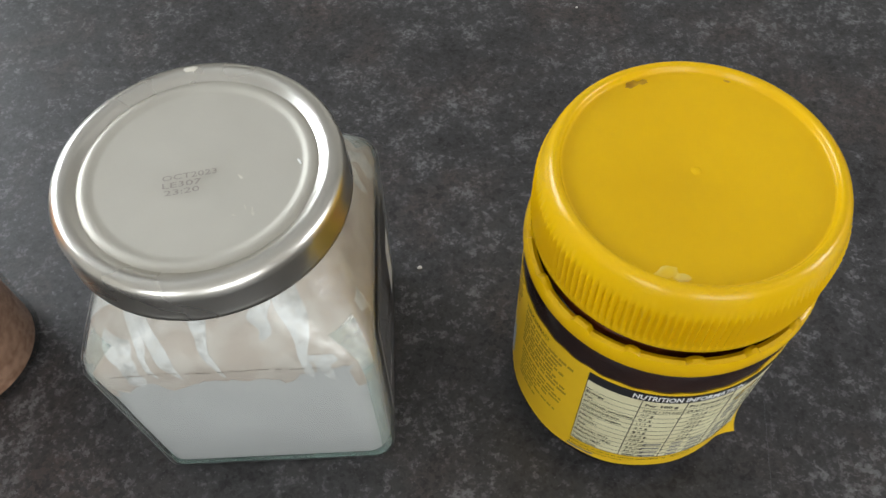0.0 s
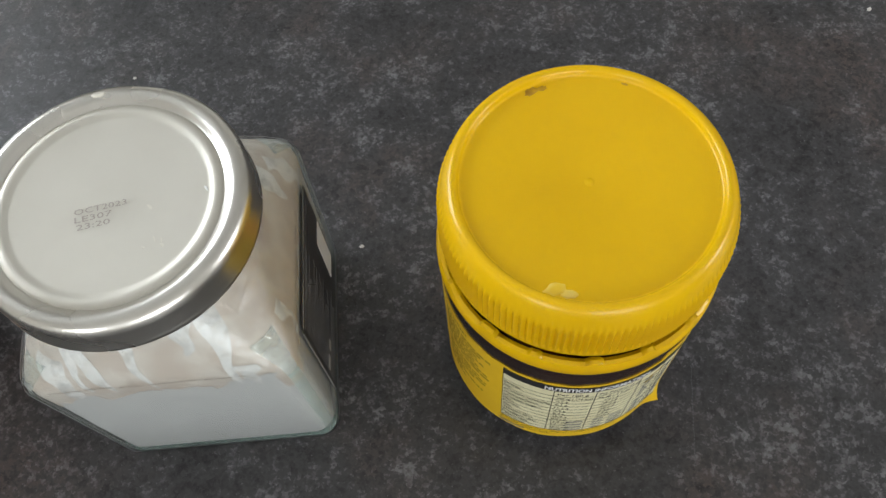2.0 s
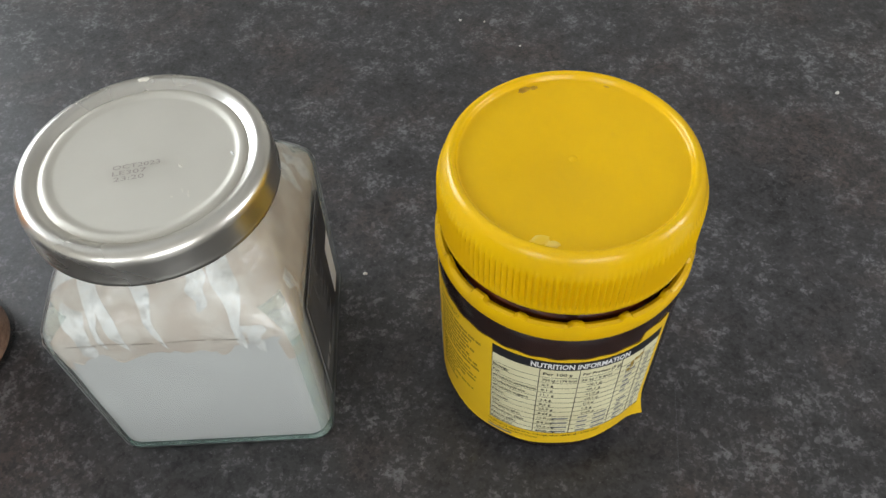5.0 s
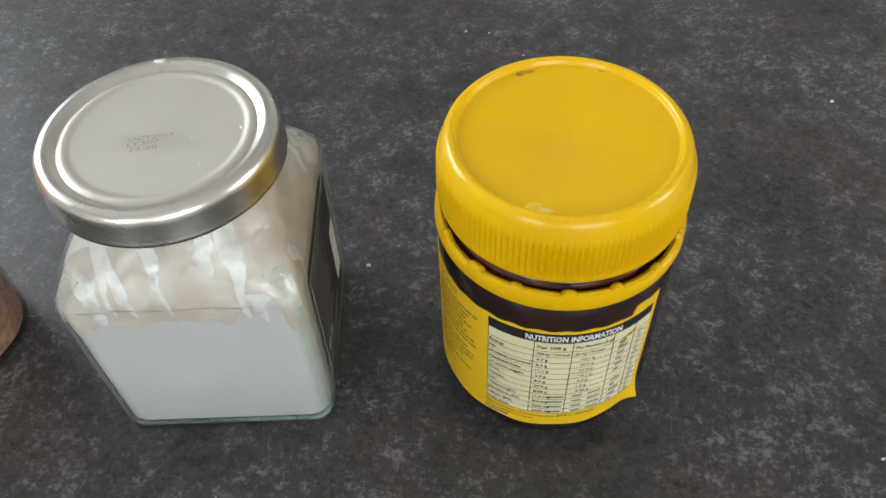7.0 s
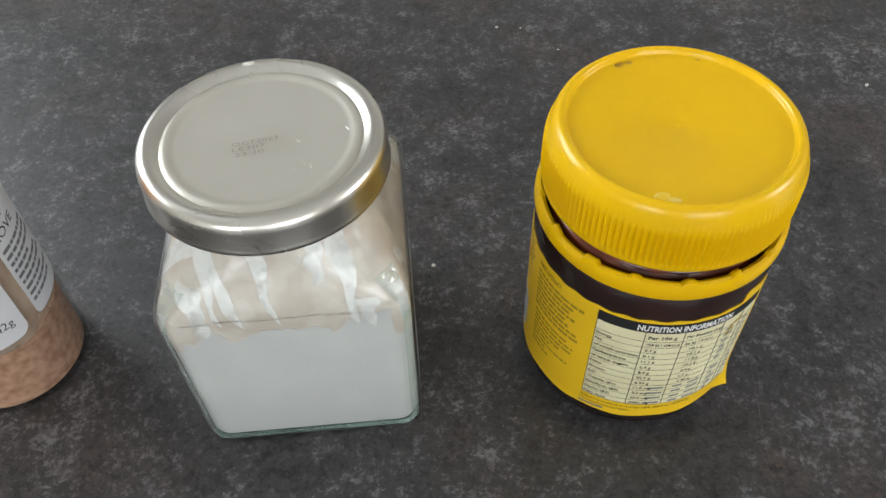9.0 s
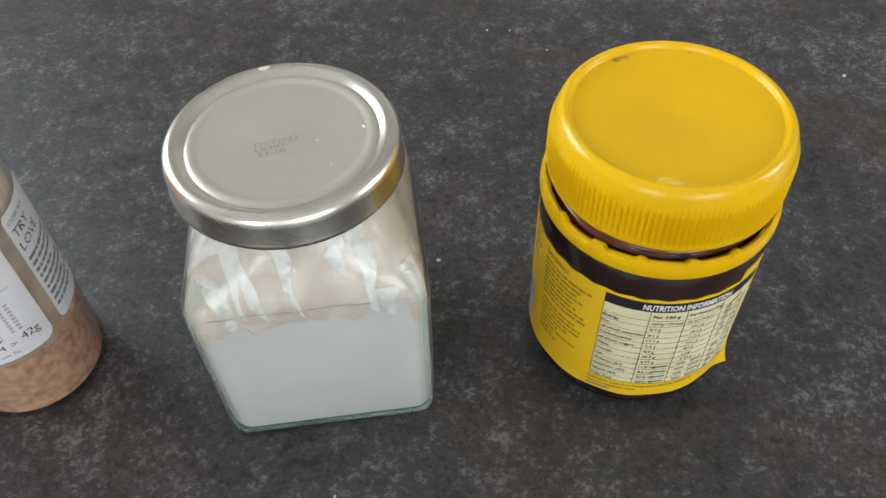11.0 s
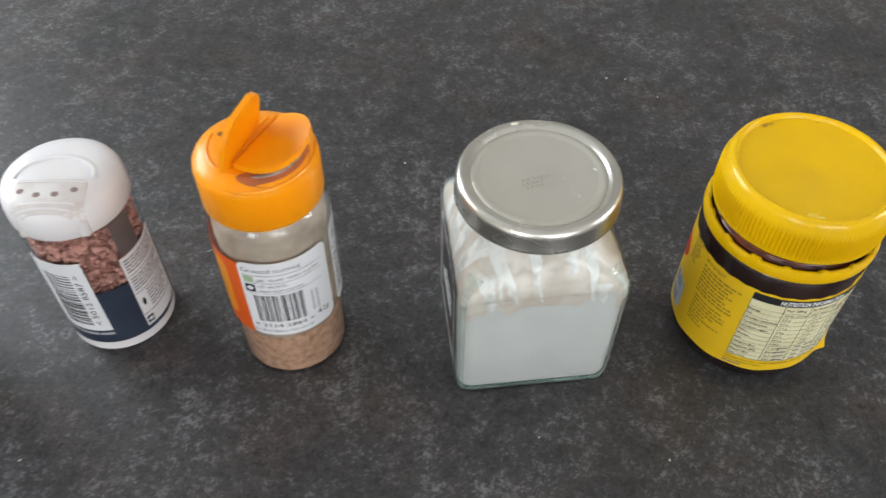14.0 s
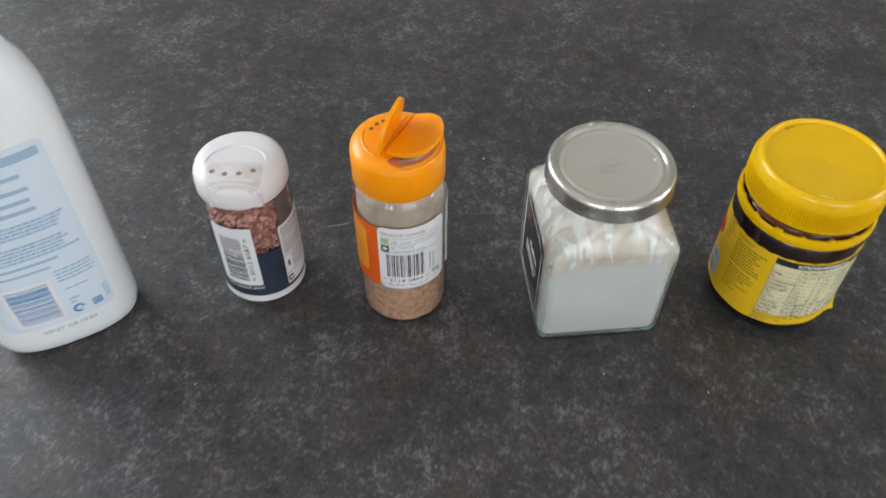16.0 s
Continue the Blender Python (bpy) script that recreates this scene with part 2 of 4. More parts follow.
WHITE_PAPER = material("white_label", (0.72, 0.72, 0.74), (0.68, 0.68, 0.70), 60, rough=0.5)
NUTMEG = material("ground_nutmeg", (0.54, 0.32, 0.215), (0.27, 0.13, 0.075), 330, 12, rough=0.9, bump=1.0, bump_scale=420, spread=(0.40, 0.76))
DUSTY = thin_glass("dusty_jar_glass", (0.95, 0.94, 0.91), 0.04, (0.74, 0.62, 0.51), 0.68, 55, (0.3, 0.7))
CLEAR_NECK = thin_glass("clear_jar_glass", (0.95, 0.96, 0.95), 0.04)
# dark tones that paint the shade inside the sprinkle holes
HOLE_SHADE = material("hole_shade", (0.24, 0.17, 0.15), rough=0.8)
HOLE_SHADE_ORANGE = material("dusty_hole_shade", (0.22, 0.08, 0.015), rough=0.8)
MOUTH_DUST = material("mouth_dust", (0.42, 0.33, 0.28), (0.24, 0.16, 0.12), 300, rough=0.8)
CAP_WHITE = material("white_cap", (0.74, 0.72, 0.73), (0.70, 0.67, 0.68), 60, rough=0.38, bump=0.05, subsurface=0.2)
CAP_PANEL = material("frosted_cap_panel", (0.67, 0.645, 0.64), (0.58, 0.53, 0.51), 130, rough=0.35, bump=0.15)
SALT = material("pink_salt", (0.62, 0.33, 0.27), (0.20, 0.085, 0.07), rough=0.45, island=True, spread=(0.0, 1.0), bump=0.5, bump_scale=500)
SALT_CORE = material("salt_core", (0.20, 0.09, 0.075), (0.34, 0.16, 0.12), 200, rough=0.7)
CLEAR_PLASTIC = thin_glass("clear_plastic", (0.97, 0.96, 0.96), 0.06)
NAVY = material("navy_label", (0.020, 0.028, 0.050), (0.026, 0.036, 0.060), 60, rough=0.42)
SMOKE = material("grey_strip", (0.10, 0.085, 0.085), (0.13, 0.11, 0.105), 70, rough=0.45)
HDPE = material("white_bottle_plastic", (0.74, 0.77, 0.80), (0.70, 0.73, 0.76), 25, rough=0.36, bump=0.05, bump_scale=300, subsurface=0.25)
BLUE_PAPER = material("pale_blue_label", (0.60, 0.68, 0.76), (0.57, 0.65, 0.74), 40, rough=0.42)
BLUE_INK = material("blue_ink", (0.05, 0.20, 0.42), rough=0.5)
BLUE_WASH = material("blue_grey_ink", (0.30, 0.43, 0.57), rough=0.5)
CRUMB = material("crumb", (0.62, 0.60, 0.56), (0.5, 0.48, 0.44), 900, rough=0.8)

# ---- mesh helpers (millimetres in, metres out) ----


def solid(name, verts, faces, mat, parent=None, smooth=True, angle=38, label=""):
    me = bpy.data.meshes.new(name)
    me.from_pydata([(x * 0.001, y * 0.001, z * 0.001) for x, y, z in verts], [], faces)
    me.materials.append(mat)
    bm = bmesh.new()
    bm.from_mesh(me)
    bmesh.ops.recalc_face_normals(bm, faces=bm.faces)
    bm.to_mesh(me)
    bm.free()
    if smooth:
        me.shade_smooth()
        me.set_sharp_from_angle(angle=radians(angle))
    ob = new(name, me)
    if parent:
        ob.parent = parent
    if label:
        ob["label"] = label
    return ob


def thing(name, x, y, turn, label, category, group=""):
    e = new(name)
    e.empty_display_size = 0.02
    e.matrix_world = pose(x * 0.001, y * 0.001, 0, 0, 0, turn)
    return tagged(e, label, category, group)


def rings(loops, closed_bottom=True, closed_top=True):
    """Skin equal loops of points one on another."""
    n = len(loops[0])
    verts = [p for loop in loops for p in loop]
    faces = [(i * n + j, i * n + (j + 1) % n, (i + 1) * n + (j + 1) % n, (i + 1) * n + j) for i in range(len(loops) - 1) for j in range(n)]
    if closed_bottom:
        faces.append(tuple(reversed(range(n))))
    if closed_top:
        faces.append(tuple(range((len(loops) - 1) * n, len(loops) * n)))
    return verts, faces


def circle(r, z, n=96, cx=0.0, cy=0.0):
    return [(cx + r * math.sin(2 * math.pi * k / n), cy - r * math.cos(2 * math.pi * k / n), z) for k in range(n)]


def lathe(profile, n=96):
    """A turned solid; the profile runs (radius, height) from the axis or round to it."""
    return rings([circle(r, z, n) for r, z in profile])


def squircle(half, rad, z, n=10, side=14):
    """A round-cornered square, its sides cut into steps too."""
    rad = min(rad, half - 0.01)
    out = []
    for k, (sx, sy) in enumerate(((1, -1), (1, 1), (-1, 1), (-1, -1))):
        for j in range(n + 1):
            q = math.radians(-90 + 90 * k + 90 * j / n)
            out.append((sx * (half - rad) + rad * math.cos(q), sy * (half - rad) + rad * math.sin(q), z))
        ends = (((half, -half + rad), (half, half - rad)), ((half - rad, half), (-half + rad, half)), ((-half, half - rad), (-half, -half + rad)), ((-half + rad, -half), (half - rad, -half)))[k]
        for j in range(1, side):
            f = j / side
            out.append((ends[0][0] * (1 - f) + ends[1][0] * f, ends[0][1] * (1 - f) + ends[1][1] * f, z))
    return out


def on_cylinder(r, middle=0.0):
    """Label millimetres (s along, z up, h proud) to the outside of an upright cylinder; s = 0 faces the angle middle."""
    return lambda s, z, h=0.0: ((r + h) * math.sin(s / r + radians(middle)), -(r + h) * math.cos(s / r + radians(middle)), z)


def on_face(turn, off):
    """Label millimetres to an upright plane off millimetres from the axis, facing the angle turn (0 is the front)."""
    q = radians(turn)
    return lambda s, z, h=0.0: (s * math.cos(q) + (off + h) * math.sin(q), s * math.sin(q) - (off + h) * math.cos(q), z)


def on_top(z0):
    return lambda s, t, h=0.0: (s, t, z0 + h)


def sheet(name, to, s0, s1, z0, z1, mat, parent, h0=0.0, h1=0.15, cols=12, rows=1, corner=0.0, label=""):
    """A label piece with thickness and, if wished, round corners."""
    us = [s0 + (s1 - s0) * k / cols for k in range(cols + 1)]
    if corner:
        us = sorted(set(us + [s0 + corner * (1 - math.cos(math.pi / 10 * k)) for k in range(6)] + [s1 - corner * (1 - math.cos(math.pi / 10 * k)) for k in range(6)]))
    verts, faces = [], []
    for u in us:
        e = max(0.0, corner - min(u - s0, s1 - u))
        cut = corner - math.sqrt(max(0.0, corner * corner - e * e)) if corner else 0.0
        for k in range(rows + 1):
            z = z0 + cut + (z1 - z0 - 2 * cut) * k / rows
            verts += [to(u, z, h0), to(u, z, h1)]
    m = 2 * (rows + 1)
    for i in range(len(us) - 1):
        a0, b0 = i * m, (i + 1) * m
        for k in range(rows):
            faces.append((a0 + 2 * k + 1, b0 + 2 * k + 1, b0 + 2 * k + 3, a0 + 2 * k + 3))
            faces.append((a0 + 2 * k, a0 + 2 * k + 2, b0 + 2 * k + 2, b0 + 2 * k))
        faces.append((a0, b0, b0 + 1, a0 + 1))
        faces.append((a0 + m - 2, a0 + m - 1, b0 + m - 1, b0 + m - 2))
    for a0 in (0, (len(us) - 1) * m):
        for k in range(rows):
            faces.append((a0 + 2 * k, a0 + 2 * k + 1, a0 + 2 * k + 3, a0 + 2 * k + 2))
    return solid(name, verts, faces, mat, parent, label=label)


def bars(name, to, boxes, mat, parent, h=0.22, label="", under=0.05):
    """Printed bars in one mesh: boxes of s0, s1, z0, z1."""
    verts, faces = [], []
    for s0, s1, z0, z1 in boxes:
        cols = max(1, int(abs(s1 - s0) / 0.9))
        base = len(verts)
        for k in range(cols + 1):
            s = s0 + (s1 - s0) * k / cols
            verts += [to(s, z0, under), to(s, z0, h), to(s, z1, h), to(s, z1, under)]
        for k in range(cols):
            o = base + 4 * k
            faces += [(o + 1, o + 5, o + 6, o + 2), (o, o + 4, o + 5, o + 1), (o + 2, o + 6, o + 7, o + 3)]
        faces += [(base, base + 1, base + 2, base + 3), (base + 4 * cols + 3, base + 4 * cols + 2, base + 4 * cols + 1, base + 4 * cols)]
    ob = solid(name, verts, faces, mat, parent, smooth=False, label=label)
    return tagged(ob, kind="stuff") if len(boxes) > 1 else ob


def letters(name, to, lines, mat, parent, h=0.24, label="", bold=0.0):
    """Printed words in one mesh; lines of (words, s, z, height, width to fill or 0, turn in degrees)."""
    verts, faces = [], []
    for words, s, z, size, width, turn in lines:
        cu = bpy.data.curves.new("words", "FONT")
        cu.body, cu.size, cu.resolution_u, cu.offset = words, 1.0, 2, bold
        ob = new("words", cu)
        dg = bpy.context.evaluated_depsgraph_get()
        me = bpy.data.meshes.new_from_object(ob.evaluated_get(dg))
        co = [v.co.copy() for v in me.vertices]
        if co:
            x0, x1 = min(c.x for c in co), max(c.x for c in co)
            wide = width / (x1 - x0) if width else size / 0.7
            tall = size / 0.7
            q = radians(turn)
            base = len(verts)
            for c in co:
                u, v = (c.x - x0) * wide, c.y * tall
                verts.append(to(s + u * math.cos(q) - v * math.sin(q), z + u * math.sin(q) + v * math.cos(q), h))
            faces += [tuple(base + i for i in f.vertices) for f in me.polygons]
        bpy.data.objects.remove(ob)
        bpy.data.curves.remove(cu)
        bpy.data.meshes.remove(me)
    me = bpy.data.meshes.new(name)
    me.from_pydata([(x * 0.001, y * 0.001, z * 0.001) for x, y, z in verts], [], faces)
    me.materials.append(mat)
    ob = new(name, me)
    ob.parent = parent
    if label:
        ob["label"] = label
    return ob


def barcode(name, to, s0, s1, z0, z1, parent, seed, mat=None, upright=True):
    rng, boxes, s = random.Random(seed), [], 0.0
    length = (s1 - s0) if upright else (z1 - z0)
    while s < length:
        w = rng.choice((0.25, 0.25, 0.5, 0.75)) * length / 24
        w = min(w, length - s)
        boxes.append((s0 + s, s0 + s + w, z0, z1) if upright else (s0, s1, z0 + s, z0 + s + w))
        s += w + rng.choice((0.3, 0.5, 0.8)) * length / 24
    return bars(name, to, boxes, mat or BLACK_INK, parent, 0.24)


def text_bars(to_rng, s0, s1, ztop, zbottom, pitch, thick, ragged=0.35):
    """Bars for lines of small print, broken into words."""
    boxes, z = [], ztop
    while z - thick > zbottom:
        s, end = s0, s1 - (s1 - s0) * ragged * to_rng.random()
        while s < end - 0.4:
            w = min(to_rng.uniform(1.0, 3.6), end - s)
            boxes.append((s, s + w, z - thick, z))
            s += w + 0.45
        z -= pitch
    return boxes


def box(name, x0, x1, y0, y1, z0, z1, mat, parent=None, bevel=0.0):
    bm = bmesh.new()
    bmesh.ops.create_cube(bm, size=1.0)
    for v in bm.verts:
        v.co = Vector(((x0 + x1) / 2 + v.co.x * (x1 - x0), (y0 + y1) / 2 + v.co.y * (y1 - y0), (z0 + z1) / 2 + v.co.z * (z1 - z0)))
    if bevel:
        bmesh.ops.bevel(bm, geom=list(bm.edges), offset=bevel, segments=3, affect="EDGES", profile=0.5)
    me = bpy.data.meshes.new(name)
    bm.to_mesh(me)
    bm.free()
    me.materials.append(mat)
    ob = new(name, me)
    if parent:
        ob.parent = parent
    return ob


# ---- the room and the worktop ----


def setting(ob, label, category):
    return tagged(ob, label, category, kind="structure")


setting(box("floor", -1.65, 2.35, -2.15, 2.35, -1.0, -0.9, FLOORING), "brown vinyl floor under the kitchen island", "floor")
setting(box("ceiling", -1.65, 2.35, -2.15, 2.35, 1.5, 1.6, CEILING), "plain white painted ceiling over the worktop", "ceiling")
setting(box("wall_north", -1.5, 2.2, 2.2, 2.35, -0.9, 1.5, PLASTER), "plain pale painted wall beyond the worktop", "wall")


def wall_with_window(name, along_x, at, thick, a0, a1, w0, w1, s0, s1):
    """A wall of one mesh with an opening; w0..w1 across, s0..s1 in height."""
    pieces = [(a0, w0, -0.9, 1.5), (w1, a1, -0.9, 1.5), (w0, w1, -0.9, s0), (w0, w1, s1, 1.5)]
    verts, faces = [], []
    for p0, p1, z0, z1 in pieces:
        o = len(verts)
        for z in (z0, z1):
            for u, w in ((p0, at), (p1, at), (p1, at + thick), (p0, at + thick)):
                verts.append((u * 1000, w * 1000, z * 1000) if along_x else (w * 1000, u * 1000, z * 1000))
        faces += [tuple(o + i for i in f) for f in ((0, 3, 2, 1), (4, 5, 6, 7), (0, 1, 5, 4), (1, 2, 6, 5), (2, 3, 7, 6), (3, 0, 4, 7))]
    return setting(solid(name, verts, faces, PLASTER, smooth=False), "plain pale painted wall with a window opening", "wall")


wall_with_window("wall_west", False, -1.5, -0.15, -2.0, 2.35, 0.25, 1.35, 0.2, 1.1)
wall_with_window("wall_east", False, 2.2, 0.15, -2.15, 2.35, -0.5, 0.3, 0.38, 1.18)


def window(name, along_x, at, w0, w1, s0, s1):
    e = new(name)
    setting(e, "white framed window with clear glass panes", "window")
    t = 0.05
    mid = (w0 + w1) / 2

    def piece(n, p0, p1, z0, z1, d0, d1, m):
        if along_x:
            return box(n, p0, p1, at + d0, at + d1, z0, z1, m, e, 0.0)
        return box(n, at + d0, at + d1, p0, p1, z0, z1, m, e, 0.0)

    for p0, p1, z0, z1 in ((w0, w0 + t, s0, s1), (w1 - t, w1, s0, s1), (w0 + t, w1 - t, s0, s0 + t), (w0 + t, w1 - t, s1 - t, s1), (mid - t / 2, mid + t / 2, s0 + t, s1 - t)):
        piece("window_frame", p0, p1, z0, z1, -0.11, -0.05, WHITEWOOD)
    for p0, p1 in ((w0 + t, mid - t / 2), (mid + t / 2, w1 - t)):
        piece("pane", p0, p1, s0 + t, s1 - t, -0.084, -0.078, PANE).visible_shadow = False


wall_with_window("wall_south", True, -2.0, -0.15, -0.2, 2.2, 0.1, 1.4, 0.33, 1.23)
# unseen opening added to house the southwest fill light
wall_with_window("wall_southwest", True, -2.0, -0.15, -1.65, -0.2, -1.35, -0.55, 0.33, 1.23)
window("window_3", True, -2.0, 0.1, 1.4, 0.33, 1.23)
window("window_1", False, -1.5, 0.25, 1.35, 0.2, 1.1)
# unseen window added around the southwest fill light
window("fill_window_southwest", True, -2.0, -1.35, -0.55, 0.33, 1.23)
window("window_2", False, 2.36, -0.5, 0.3, 0.38, 1.18)

setting(box("worktop", -1.15, 1.05, -0.42, 1.05, -0.038, 0.0, LAMINATE, bevel=0.003), "dark charcoal mottled laminate worktop with pale flecks", "worktop")
setting(box("island_base", -1.10, 1.0, -0.37, 1.0, -0.9, -0.038, CABINET), "plain white cabinet base under the worktop", "cabinet")

# ---- yellow spread jar ----


def spread_jar(x, y):
    jar = thing("spread_jar", x, y, 0, "dark brown spread jar with yellow screw lid and peeling yellow label", "jar")
    R = 32.4
    solid("jar_body", *lathe([(0.5, 0.6), (25, 0.0), (28.5, 0.6), (30.8, 3), (31.8, 7), (R, 10), (R, 60), (R + 0.1, 63.8), (31.9, 66.6), (30.6, 68.2), (28.2, 68.8), (28.0, 76), (27.6, 88), (0.5, 88)]), DARK_SPREAD, jar, label="glossy dark brown jar")
    th = []
    for k in range(40):
        th.append((28.1 + 1.0 * (0.5 + 0.5 * math.cos(k * 2 * math.pi / 10)), 68.8 + k * 0.25))
    solid("screw_neck", *rings([circle(r, z) for r, z in th], False, False), BROWN_NECK, jar, label="reddish brown screw neck")
    # torn tamper ring with stubs of its broken bridges
    n, loops = 240, []
    rng = random.Random(4)
    stub = [0.0] * n
    for k in range(0, n, 15):
        for j in range(rng.randint(3, 6)):
            stub[(k + j) % n] = rng.uniform(0.7, 1.3)
    for r, z, w in ((31.6, 67.7, 0), (32.8, 68.0, 0), (33.1, 69.2, 0), (33.0, 71.4, 0), (32.5, 72.6, 1), (31.6, 72.9, 1), (30.7, 72.4, 1), (30.4, 70.5, 0), (30.4, 68.2, 0), (31.6, 67.7, 0)):
        loops.append([(r * math.sin(2 * math.pi * k / n), -r * math.cos(2 * math.pi * k / n), z + w * (stub[k] + 0.5 * math.sin(k * 0.11 + 1.0))) for k in range(n)])
    solid("tamper_ring", *rings(loops, False, False), YELLOW, jar, label="torn yellow tamper ring")
    # lid with fine upright ribs
    n, loops = 520, []
    prof = [(29.2, 77.6, 0), (31.2, 77.3, 0), (31.8, 77.9, 0), (31.8, 78.9, 0.0), (31.6, 79.5, 0.45), (31.55, 80.5, 0.6), (31.5, 85.5, 0.6), (31.45, 89.4, 0.55), (31.3, 90.8, 0.4), (31.05, 92.0, 0), (30.6, 94.0, 0), (29.9, 95.6, 0), (29.0, 96.6, 0), (28.3, 96.9, 0), (27.7, 96.75, 0), (27.35, 96.2, 0), (27.15, 95.6, 0), (26.95, 95.3, 0), (26.5, 95.2, 0), (1.5, 95.2, 0), (1.2, 95.12, 0), (0.9, 95.15, 0), (0.55, 95.6, 0), (0.25, 95.6, 0)]
    for r, z, rib in prof:
        loops.append([((r + rib * (1, 0.45, -0.35, 0.45)[k % 4]) * math.sin(2 * math.pi * k / n), -(r + rib * (1, 0.45, -0.35, 0.45)[k % 4]) * math.cos(2 * math.pi * k / n), z) for k in range(n)])
    lid = solid("screw_lid", *rings(loops), YELLOW, jar, angle=60, label="ribbed yellow plastic screw lid")
    blob(lid, "pale_smear", -8.4, -24.0, 95.18, 2.6, 1.4, 0.2, SMUDGE, 12, 3)
    blob(lid, "pale_smear", -5.6, -25.2, 95.22, 1.7, 0.9, 0.25, SMUDGE, -8, 5)
    blob(lid, "dark_stain", -11.0, 23.2, 95.18, 1.9, 1.2, 0.12, STAIN, 35, 7)
    blob(lid, "dark_stain", -8.6, 24.0, 95.18, 1.2, 0.8, 0.12, STAIN, 15, 8)
    blob(lid, "dark_stain", 9.5, 24.6, 95.18, 0.9, 0.4, 0.08, STAIN, -20, 9)
    # label, lifting at its free end
    base = on_cylinder(R)

    def to(s, z, h=0.0):
        over = max(0.0, s - 23.5) / 6.0
        low = max(0.0, 1.0 - (z - 9.0) / 15.0)
        return base(s - 1.1 * over * low, z + 1.6 * over * low * low, h + 2.6 * over * over * low * low + 0.2 * over)

    us = [-112 + 141.5 * k / 150 for k in range(151)]
    verts, faces = [], []
    rows = 16
    for u in us:
        top = 58.3 + 0.25 * math.sin(u * 0.9) + (3.0 if u > 20.5 else 0.0) - 0.5 * max(0, -u - 40) * 0.02
        bot = 9.4 + 0.3 * math.sin(u * 0.35 + 1)
        for k in range(rows + 1):
            z = bot + (top - bot) * k / rows
            verts += [to(u, z, 0.05), to(u, z, 0.2)]
    m = 2 * (rows + 1)
    for i in range(len(us) - 1):
        for k in range(rows):
            p, q = i * m + 2 * k, (i + 1) * m + 2 * k
            faces += [(p + 1, q + 1, q + 3, p + 3), (p, p + 2, q + 2, q)]
        p, q = i * m, (i + 1) * m
        faces += [(p, q, q + 1, p + 1), (p + m - 2, p + m - 1, q + m - 1, q + m - 2)]
    for p in (0, (len(us) - 1) * m):
        faces += [(p + 2 * k, p + 2 * k + 1, p + 2 * k + 3, p + 2 * k + 2) for k in range(rows)]
    lab = solid("label", verts, faces, YELLOW_PAPER, jar, label="yellow paper label, its free corner peeling")
    deg = R * math.pi / 180
    L, Rr = -33 * deg, 49 * deg
    sheet("nutrition_panel", to, L, Rr, 16.5, 53.2, CREAM_PAPER, lab, 0.2, 0.25, cols=24, rows=6, label="cream nutrition panel")
    sheet("header_band", to, L, Rr, 53.2, 57.2, BLACK_INK, lab, 0.2, 0.28, cols=24, label="black header band")
    letters("heading", to, [("NUTRITION INFORMATION", -14.5 * deg, 54.0, 2.3, 45 * deg, 0)], WHITE_INK, lab, 0.34, bold=0.03)
    cols = [-10.2 * deg, 7.6 * deg, 27.5 * deg, 39.5 * deg]
    lines = [(c - 0.1, c + 0.1, 16.5, 53.2) for c in cols] + [(L, L + 0.15, 16.5, 53.2), (L, Rr, 16.4, 16.55)]
    z = 49.2
    names = ["Energy", "Fat", "of which saturates", "Carbohydrate", "of which sugars", "Fibre", "Protein", "Salt", "Thiamin (B1)", "Riboflavin (B2)", "Niacin (B3)", "Folic Acid"]
    first = ["729 kJ / 174 kcal", "0.7 g", "0.1 g", "11.1 g", "2.4 g", "8.4 g", "25.9 g", "8.59 g", "11.0 mg", "8.6 mg", "50.0 mg", "2000 mg"]
    second = ["36 kJ / 9 kcal", "<0.1 g", "<0.1 g", "<1.0 g", "<0.1 g", "0.4 g", "1.3 g", "0.43 g"]
    words = [("Per 100 g", -8.6 * deg, 50.4, 1.35, 0, 0), ("Per Portion (5 g)", 9 * deg, 50.4, 1.35, 10.2, 0)]
    for k in range(12):
        y0 = z - 2.75 * k
        lines.append((L, Rr, y0 - 0.05, y0 + 0.05))
        words.append((names[k], L + 0.5, y0 - 1.95, 1.15, 0, 0))
        words.append((first[k], -8.6 * deg, y0 - 1.95, 1.1, 8.6 if k == 0 else 0, 0))
        if k < 8:
            words.append((second[k], (9 if k < 1 else 12) * deg, y0 - 1.95, 1.1, 0, 0))
    bars("table_ruling", to, lines, BLACK_INK, lab, 0.3)
    letters("table_text", to, words, BLACK_INK, lab, 0.32, bold=0.018)
    rng = random.Random(11)
    fine = []
    for k in range(12):
        y0 = z - 2.75 * k
        if k >= 8:
            fine.append((-1.5 * deg, 6.2 * deg, y0 - 1.8, y0 - 1.0))
            fine.append((11 * deg, 16 * deg, y0 - 1.8, y0 - 1.0))
            fine.append((19 * deg, 26 * deg, y0 - 1.8, y0 - 1.0))
        if k not in (6,):
            fine.append((31 * deg, 31 * deg + rng.uniform(1.5, 3.4), y0 - 1.9, y0 - 0.9))
        fine.append((42 * deg, 42 * deg + rng.uniform(1.2, 2.4), y0 - 1.8, y0 - 1.0))
    letters("reference_note", to, [("*Reference intake of an average adult (8400 kJ / 2000 kcal)", L - 0.5, 14.3, 1.05, 33, 0), ("*Nutrient Reference Values", L - 0.5, 12.4, 1.05, 15, 0)], BLACK_INK, lab, 0.3)
    fine.append((L - 0.5, L + 7, 10.8, 11.6))
    bars("small_print", to, fine, GREY_INK, lab, 0.3)
